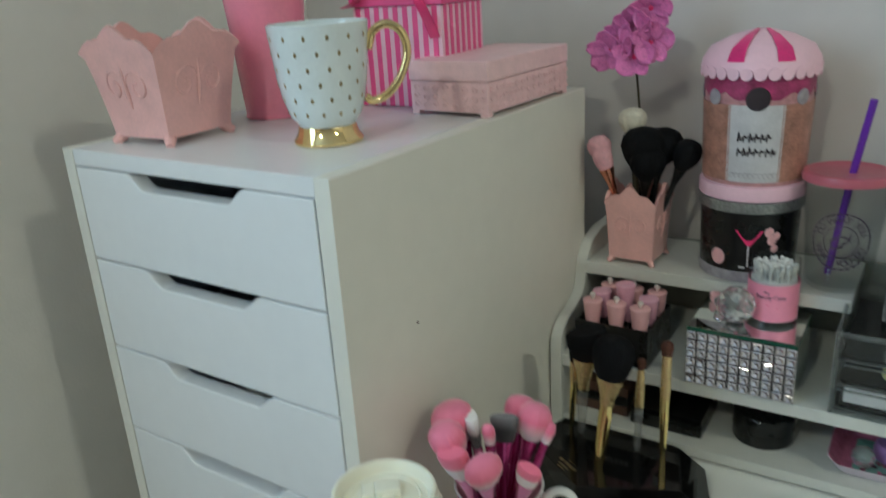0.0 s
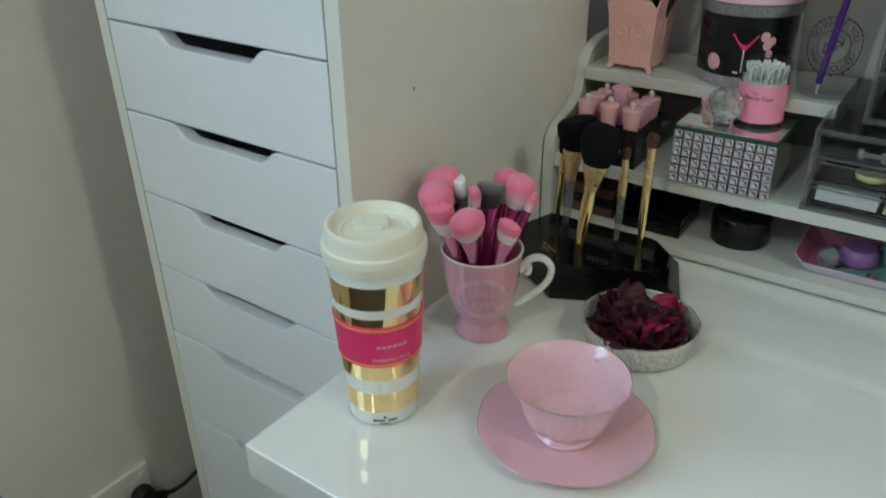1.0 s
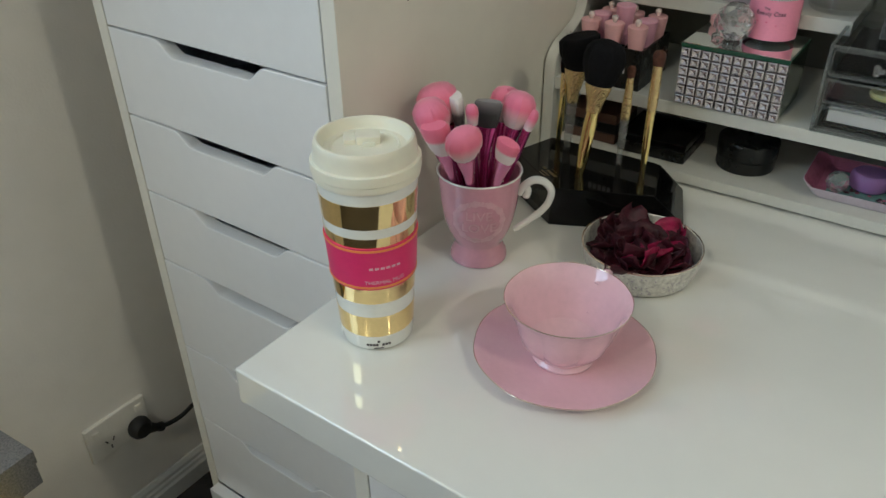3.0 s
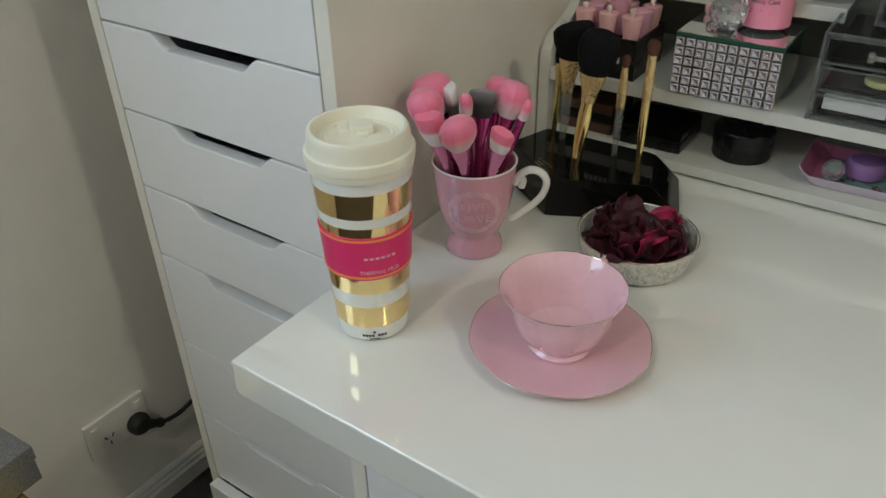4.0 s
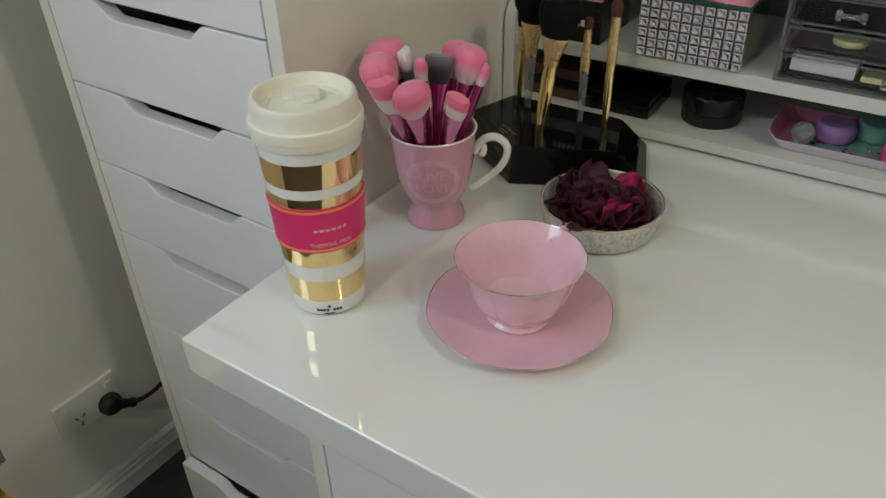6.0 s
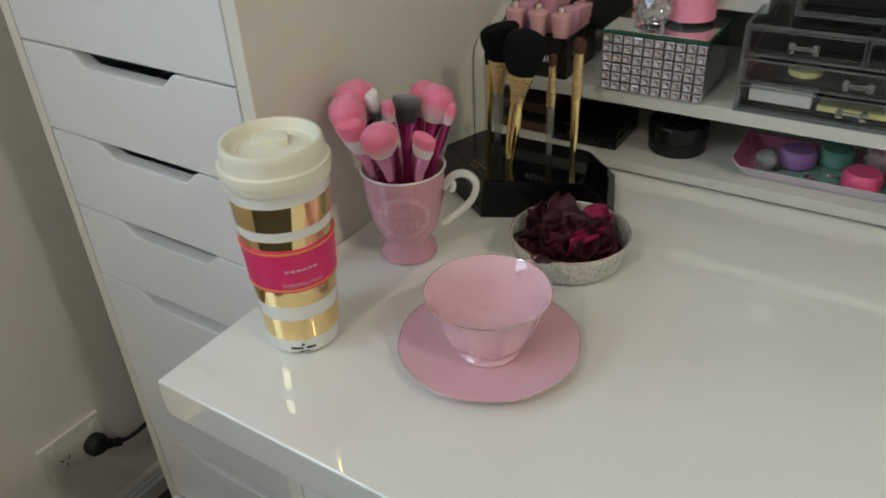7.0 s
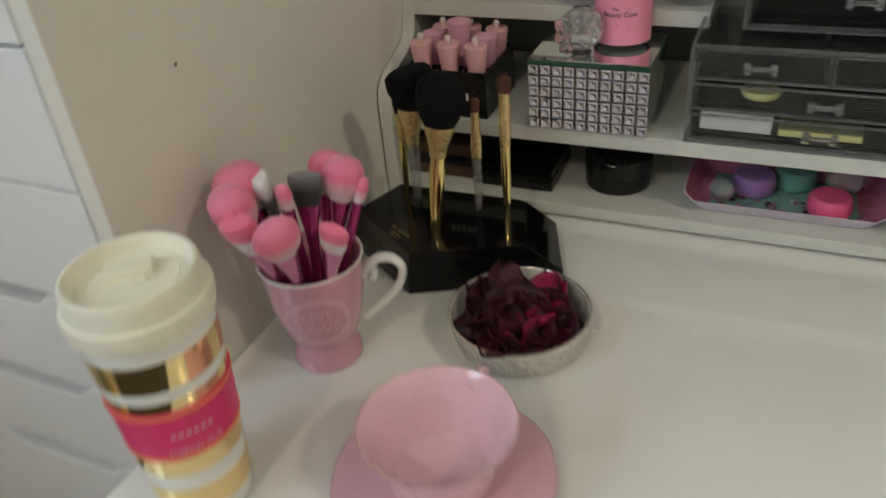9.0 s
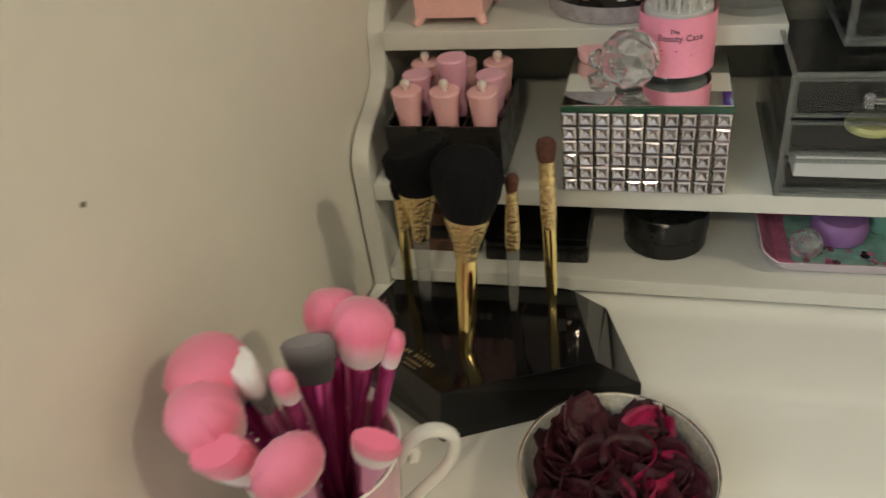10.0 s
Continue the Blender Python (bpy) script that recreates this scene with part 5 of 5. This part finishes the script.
part("swag_band", lathe([(R - 0.002, 0.222), (R - 0.0012, 0.222), (R - 0.0012, 0.239), (R - 0.002, 0.239)], 64, lambda a, r, z: (r, z - (0.010 * abs(math.sin(5 * (a - TA))) if z < 0.23 else 0))), M_SWAG, tin, "dark magenta printed swags")
for k, mm, lab in ((0, M_TINPAPER, "white label panel"), (1, M_TINOR, "orange arch panel"), (-1, M_TINOR, "orange arch panel"), (2, M_TINPK, ""), (-2, M_TINPK, "")):
    w = 0.52
    pn = part("panel", patch(R - 0.002, TA + k * 0.98 - w, TA + k * 0.98 + w - 0.02, 0.121, 0.207, 0.0014), mm, tin, lab)
    if k == 0:
        bm = bmesh.new()
        rng = random.Random(2)
        for row, zz in ((0, 0.012), (1, -0.004)):
            for i in range(6 + row):
                x = -0.019 + i * 0.0062
                tube(smooth_path([(x, zz - 0.005, 0), (x + 0.001, zz + rng.uniform(0.002, 0.006), 0), (x + 0.003, zz - rng.uniform(0, 0.004), 0), (x + 0.005, zz + 0.001, 0)], 3), 0.0008, 5, bm=bm)
        part("script_bar", wrap(bm, R - 0.002, TA, 0.160, 0.0018), M_INK, pn, "dark illegible script")
        bm = bmesh.new()
        for sgn in (-1, 1):
            for i in range(5):
                c = [(sgn * (0.003 + 0.0052 * i) + 0.0026 * math.cos(t * 0.6), 0.0026 * math.sin(t * 0.6), 0) for t in range(0, 9)]
                tube(c, 0.0004, 4, bm=bm)
        part("scroll_print", wrap(bm, R - 0.002, TA, 0.129, 0.0018), M_GREYINK, pn, "grey scroll print")
    oval = bmesh.new()
    lathe([(0.013 if k == 0 else 0.009, 0), (0.012 if k == 0 else 0.008, 0.0012), (0, 0.0014)], 28, bm=oval)
    part("oval_print", wrap(oval, R - 0.002, TA + k * 0.86, 0.214, 0.0012), M_GREYINK if k else M_INK, tin)
bm = bmesh.new()
roof = lathe([(R + 0.002, 0.240), (R + 0.003, 0.242), (R + 0.002, 0.253), (R - 0.006, 0.266), (R - 0.028, 0.277), (0.010, 0.283), (0, 0.284)], 72)
rf = part("roof", roof, M_STRIPEW, tin, "pale pink canopy roof with scalloped edge")
for i in range(28):
    a = 2 * math.pi * i / 28
    bm = lathe([(0.0068, 0), (0.0066, 0.0011), (0, 0.0013)], 16)
    part("scallop", wrap(bm, R + 0.0022, a, 0.2405, 0.0003), M_STRIPEW, rf)
for k in (-1, 1):
    bm = bmesh.new()
    g = []
    for (r, z) in ((R + 0.0026, 0.2535), (R - 0.0054, 0.2666), (R - 0.0274, 0.2776), (0.012, 0.2835)):
        g.append([bm.verts.new((r * math.cos(a), r * math.sin(a), z)) for a in (TA + k * 0.42 - 0.15, TA + k * 0.42, TA + k * 0.42 + 0.15)])
    for a, b in zip(g, g[1:]):
        for i in range(2):
            bm.faces.new((a[i], a[i + 1], b[i + 1], b[i]))
    rr = bmesh.ops.extrude_face_region(bm, geom=bm.faces[:])
    bmesh.ops.translate(bm, verts=[q for q in rr["geom"] if isinstance(q, bmesh.types.BMVert)], vec=(0, 0, 0.001))
    part("stripe", bm, M_RIBBON, rf, "red canopy stripe")
# cocktail picture on the black drum
bm = prism([(-0.017, 0.020), (0.017, 0.020), (0.002, 0.002), (-0.002, 0.002)], 0, 0.0006)
part("glass_print", wrap(bm, R, TA + 0.02, 0.044, 0.0002), M_MAGENTA, tin, "red cocktail glass picture")
bm = box(-0.0008, 0.0008, -0.024, 0.002, 0, 0.0005)
box(-0.010, 0.010, -0.026, -0.024, 0, 0.0005, bm=bm)
part("stem_print", wrap(bm, R, TA + 0.02, 0.044, 0.0002), M_PAPER, tin, "pale glass stem picture")
bm = lathe([(0.010, 0), (0.009, 0.0005), (0, 0.0006)], 20)
part("macaron_print", wrap(bm, R, TA - 0.62, 0.028, 0.0002), M_LIP, tin, "pink round sweet picture")
bm = bmesh.new()
for dx, dy, rr in ((0, 0, 0.006), (0.006, 0.005, 0.005), (-0.004, 0.010, 0.006), (0.004, -0.010, 0.005)):
    lathe([(rr, 0), (rr * 0.8, 0.0005), (0, 0.0006)], 14, bm=bm, m=pose(dx, dy, 0))
part("flower_print", wrap(bm, R, TA + 0.48, 0.052, 0.0002), M_LIP, tin, "pale pink flower picture")

# the tin narrows towards its foot
narrowed = set()
for ob in tin.children_recursive:
    up = ob.matrix_local.translation.z
    k = 0.89 + 0.11 * min(1.0, up / 0.22)
    ob.location.x, ob.location.y = ob.location.x * k, ob.location.y * k
    if ob.data.name not in narrowed and up < 0.001:
        narrowed.add(ob.data.name)
        for v in ob.data.vertices:
            k = 0.89 + 0.11 * min(1.0, v.co.z / 0.22)
            v.co.x, v.co.y = v.co.x * k, v.co.y * k

# drinking tumbler with straw
tb = thing("drinking_tumbler", pose(0.3020, 0.500, SH2), "clear plastic tumbler with pink lid and purple straw", "tumbler")
rt = lambda z: 0.0345 + 0.0095 * z / 0.125
part("cup", lathe([(0, 0.0005), (0.0335, 0.0005), (rt(0.003), 0.003), (rt(0.125), 0.125), (rt(0.125) - 0.0018, 0.125), (rt(0.006) - 0.0018, 0.006), (0, 0.004)], 56), M_CLEAR, tb, "clear double wall")
tl = part("lid", lathe([(0.0440, 0.1235), (0.0468, 0.1235), (0.0472, 0.128), (0.0455, 0.1325), (0.040, 0.1335), (0.036, 0.131), (0, 0.131), (0, 0.1285), (0.0435, 0.127)], 56), M_WARMPINK, tb, "translucent pink lid")
part("straw", tube([(-0.012, 0.012, 0.006), (0.004, -0.002, 0.130), (0.017, -0.012, 0.212)], 0.0040, 14), M_STRAW, tb, "purple straw")
UA = math.atan2(-0.985, 0.10)
for words, sgn, z in (("DO WHAT YOU", 1, 0.062), ("WHAT YOU DO", -1, 0.062)):
    n = len(words)
    for i, ch in enumerate(words):
        if ch == " ":
            continue
        ang = (math.pi / 2 - (i - (n - 1) / 2) * 0.235) if sgn > 0 else (-math.pi / 2 + (i - (n - 1) / 2) * 0.235)
        bm = text_bm(ch, 0.0095)
        turn = ang - math.pi / 2 if sgn > 0 else ang + math.pi / 2
        bmesh.ops.rotate(bm, verts=bm.verts, cent=(0, 0, 0), matrix=Matrix.Rotation(turn, 3, "Z"))
        bmesh.ops.translate(bm, verts=bm.verts, vec=(0.0235 * math.cos(ang), 0.0255 * math.sin(ang), 0))
        part("letter", wrap(bm, rt, UA, z, 0.0003), M_INKPU, tb)
bm = bmesh.new()
for rr in (0.0175, 0.0305):
    pts = [(rr * math.cos(i * math.pi / 24), rr * 1.06 * math.sin(i * math.pi / 24), 0) for i in range(49)]
    tube(pts, 0.0005, 5, bm=bm)
for i in range(30):
    a = i * 2 * math.pi / 30
    lathe([(0.0016, 0), (0, 0.0004)], 6, bm=bm, m=pose(0.0305 * math.cos(a), 0.0325 * math.sin(a), 0))
for i in range(5):
    tube([(0.010 * math.cos(t * 0.5 + i), 0.010 * math.sin(t * 0.5 + i * 1.3) * (0.6 + 0.1 * i), 0) for t in range(7)], 0.0005, 5, bm=bm)
part("wreath_print", wrap(bm, rt, UA, 0.062, 0.0003), M_INKPU, tb, "dark purple wreath print")

# pink cut-glass jar beside the shelf
pj = thing("cut_glass_jar", pose(0.601, 0.424, DESK), "small pink cut-glass jar beside the shelf", "jar")
part("jar_body", lathe([(0, 0.0005), (0.022, 0.0005), (0.026, 0.006), (0.030, 0.018), (0.030, 0.034), (0.026, 0.044), (0, 0.044)], 12), mat("pink_glass", (0.80, 0.28, 0.36), 0.06, trans=0.6, var=0.15, scale=90), pj, smooth=False)
part("lid", lathe([(0.026, 0.0442), (0.027, 0.048), (0.018, 0.055), (0.006, 0.058), (0.006, 0.064), (0, 0.066)], 12), M_SILVER, pj, smooth=False)

# ---- on top of the tall drawers ----
TOP = 1.1602
planter("planter", pose(-0.2815, 0.080, TOP, 0, 0, 2), 0.081, 0.110, 0.104, "empty square pink resin pot with scalloped rim and scrolls")
dm = thing("dotted_mug", pose(-0.1, 0.115, TOP), "tall pale ceramic mug with gold dots, handle and foot", "mug")
DP = [(0.0265, 0.018), (0.033, 0.026), (0.0385, 0.042), (0.042, 0.062), (0.0445, 0.088), (0.0465, 0.1085)]


def rdm(z):
    for (r0, z0), (r1, z1) in zip(DP, DP[1:]):
        if z0 <= z <= z1:
            return r0 + (r1 - r0) * (z - z0) / (z1 - z0)
    return DP[-1][0] if z > 0.05 else DP[0][0]


part("body", lathe([(0, 0.017), (0.0265, 0.017)] + DP + [(0.0455, 0.1092), (0.0445, 0.1082), (0.040, 0.062), (0.031, 0.028), (0, 0.024)], 64), M_MINT, dm)
part("foot", lathe([(0, 0.0005), (0.0325, 0.0005), (0.033, 0.003), (0.029, 0.009), (0.027, 0.0165), (0, 0.0165)], 48), M_GOLD, dm, "shiny gold foot")
hd = Vector((math.cos(0.55), math.sin(0.55), 0))
hp = [hd * r + Vector((0, 0, z)) for r, z in ((0.0445, 0.083), (0.050, 0.098), (0.063, 0.104), (0.076, 0.096), (0.080, 0.078), (0.073, 0.058), (0.060, 0.042), (0.046, 0.036), (0.0385, 0.040))]
part("handle", tube(smooth_path(hp, 5), 0.0040, 12), M_GOLD, dm, "gold handle")
bm = bmesh.new()
for row in range(6):
    z = 0.030 + row * 0.0135
    n = 14
    for i in range(n):
        w = 0.0016
        b2 = lathe([(w, 0), (w * 0.8, 0.0003), (0, 0.0004)], 8)
        for v in b2.verts:
            v.co.y *= 1.5
        wrap(b2, rdm, 2 * math.pi * (i + 0.5 * (row % 2)) / n, z, 0.0002)
        tmp = bpy.data.meshes.new("tmp")
        b2.to_mesh(tmp)
        b2.free()
        bm.from_mesh(tmp)
        bpy.data.meshes.remove(tmp)
part("dot_print", bm, M_GOLDDOT, dm, "gold dots")

vase = thing("vase", pose(-0.266, 0.214, TOP), "tall tapered glossy pink vase", "vase")
part("foot_ring", lathe([(0.0345, 0.0004), (0.0362, 0.0006), (0.0364, 0.003), (0.0352, 0.0038)], 56), M_VASE, vase)
part("body", lathe([(0, 0.0005), (0.034, 0.0005), (0.0355, 0.003), (0.0405, 0.08), (0.0475, 0.17), (0.0465, 0.171), (0.038, 0.08), (0.033, 0.006), (0, 0.006)], 56), M_VASE, vase)

gb = thing("gift_box", pose(-0.205, 0.292, TOP, 0, 0, 3), "pink and white striped box with magenta ribbon bow", "gift box")
part("carton", box(0, 0.118, 0, 0.095, 0.0005, 0.112, 0.001), M_STRIPEW, gb, smooth=False)
for i in range(9):
    x = 0.004 + i * 0.0128
    part("stripe", box(x, x + 0.0066, -0.0005, 0.0003, 0.001, 0.1115), M_STRIPE, gb, smooth=False)
for i in range(7):
    y = 0.005 + i * 0.0128
    part("stripe", box(0.1177, 0.1185, y, y + 0.0066, 0.001, 0.1115), M_STRIPE, gb, smooth=False)
part("lid", box(-0.003, 0.121, -0.003, 0.098, 0.1125, 0.135, 0.001), M_STRIPE, gb, "magenta lid", smooth=False)


def ribbon(points, w, bm):
    pts = smooth_path(points, 6)
    prev = None
    for p in pts:
        cur = [bm.verts.new(p + Vector((0, dy, 0))) for dy in (-w / 2, w / 2)]
        if prev:
            bm.faces.new((prev[0], prev[1], cur[1], cur[0]))
        prev = cur


bm = bmesh.new()
ribbon([(0.060, 0.03, 0.137), (0.030, 0.02, 0.160), (0.000, 0.02, 0.150), (0.010, 0.025, 0.138), (0.060, 0.03, 0.138)], 0.022, bm)
ribbon([(0.060, 0.03, 0.137), (0.090, 0.02, 0.160), (0.120, 0.02, 0.150), (0.110, 0.025, 0.138), (0.060, 0.03, 0.138)], 0.022, bm)
ribbon([(0.060, 0.006, 0.139), (0.085, -0.008, 0.130), (0.104, -0.012, 0.105), (0.115, -0.010, 0.078)], 0.020, bm)
ribbon([(0.058, 0.006, 0.139), (0.030, -0.008, 0.132), (0.012, -0.010, 0.118), (-0.004, -0.008, 0.112)], 0.020, bm)
rr = bmesh.ops.extrude_face_region(bm, geom=bm.faces[:])
bmesh.ops.translate(bm, verts=[q for q in rr["geom"] if isinstance(q, bmesh.types.BMVert)], vec=(0.0004, 0, 0.0008))
part("ribbon", bm, M_RIBBON, gb, "magenta satin bow")

pb = thing("trinket_box", pose(-0.109, 0.2605, TOP, 0, 0, -2), "rectangular pale pink carved lidded box", "box")
pw, pd, ph = 0.101, 0.178, 0.0575
part("box_body", box(0.001, pw - 0.001, 0.001, pd - 0.001, 0.004, 0.036, 0.0012), M_CARVED, pb)
part("lid", box(0, pw, 0, pd, 0.0364, ph, 0.0016), M_CARVED, pb)
for fx in (0.006, pw - 0.006):
    for fy in (0.006, pd - 0.006):
        part("foot", box(fx - 0.005, fx + 0.005, fy - 0.005, fy + 0.005, 0, 0.0042, 0.001), M_CARVED, pb)
rng = random.Random(9)
for face in range(2):
    bm = bmesh.new()
    span = pw if face == 0 else pd
    for i in range(int(span / 0.0125)):
        for row in (0.011, 0.020, 0.029):
            c = 0.009 + i * 0.0125
            k = rng.choice((-1, 1))
            pts = [(c + 0.0044 * math.cos(k * t * 0.7) * (1 - t / 11), row + 0.0040 * math.sin(k * t * 0.7) * (1 - t / 11), 0) for t in range(9)]
            pts = [(a, -0.0001, b) if face == 0 else (pw + 0.0001 - 0.0012 * 0, a, b) for a, b, _ in pts]
            tube(pts, 0.0009, 5, bm=bm)
    part("scroll_relief", bm, M_CARVED, pb)

# ---- power outlet, plug and lead ----
ox = WALL_L
plate = thing("power_outlet", pose(ox, -0.028, 0.2235), "white double wall power outlet with one black plug", "power outlet")
part("plate", bevelled(box(0, 0.008, -0.0575, 0.0575, -0.0375, 0.0375), 0.003, 3), M_PLATE, plate)
for sy in (-0.041, 0.041):
    part("switch", box(0.0078, 0.0115, sy - 0.0065, sy + 0.0065, 0.012, 0.026, 0.0015), M_PLATE, plate, "rocker switch")
for sy in (-0.020, 0.032):
    for dy, dz, rot in ((-0.0065, 0.004, 30), (0.0065, 0.004, -30), (0, -0.010, 0)):
        ob = part("socket_slot", box(0.0078, 0.0084, -0.0011, 0.0011, -0.004, 0.004), M_RUBBER, plate, smooth=False)
        ob.matrix_local = pose(0, sy + dy, -0.012 + dz, rot, 0, 0)
plug = thing("power_plug", pose(ox + 0.0088, 0.003, 0.2075), "black round power plug with lead running behind the drawers", "plug")
bm = lathe([(0, 0), (0.019, 0), (0.0205, 0.004), (0.0195, 0.014), (0.014, 0.021), (0, 0.022)], 36, m=pose(0, 0, 0, 0, 90, 0))
tube([(0.010, 0.008, -0.006), (0.011, 0.022, -0.016), (0.011, 0.034, -0.024)], [0.011, 0.0085, 0.006], 14, bm=bm)
part("plug_body", bm, M_RUBBER, plug)
part("collar", tube([(0.011, 0.032, -0.0230), (0.011, 0.038, -0.0262)], [0.0085, 0.0085], 14), M_RUBBER, plug)
part("lead", tube(smooth_path([(0.011, 0.036, -0.025), (0.011, 0.055, -0.031), (0.012, 0.080, -0.032), (0.012, 0.115, -0.024), (0.012, 0.16, -0.018), (0.012, 0.25, -0.06), (0.012, 0.36, -0.15)], 6), 0.0042, 10), M_RUBBER, plug, "black lead")

# ---- gold and silver boxes by the wall ----
gg = thing("gold_gift_box", pose(-0.46, -0.43, 0), "tall gold foil gift box on the floor by the wall", "gift box")
bm = box(0, 0.19, 0, 0.18, 0.0005, 0.398, 0.003)
part("box_body", bm, M_GOLDPAPER, gg)
sg = thing("silver_gift_box", pose(-0.475, -0.36, 0.3985, 0, 0, 4), "small silver glitter gift box on the gold box", "gift box")
part("box_body", box(0, 0.11, 0, 0.13, 0.0005, 0.036, 0.001), M_GLITTER, sg, smooth=False)
part("lid", box(-0.002, 0.112, -0.002, 0.132, 0.0365, 0.058, 0.001), M_GLITTER, sg, smooth=False)
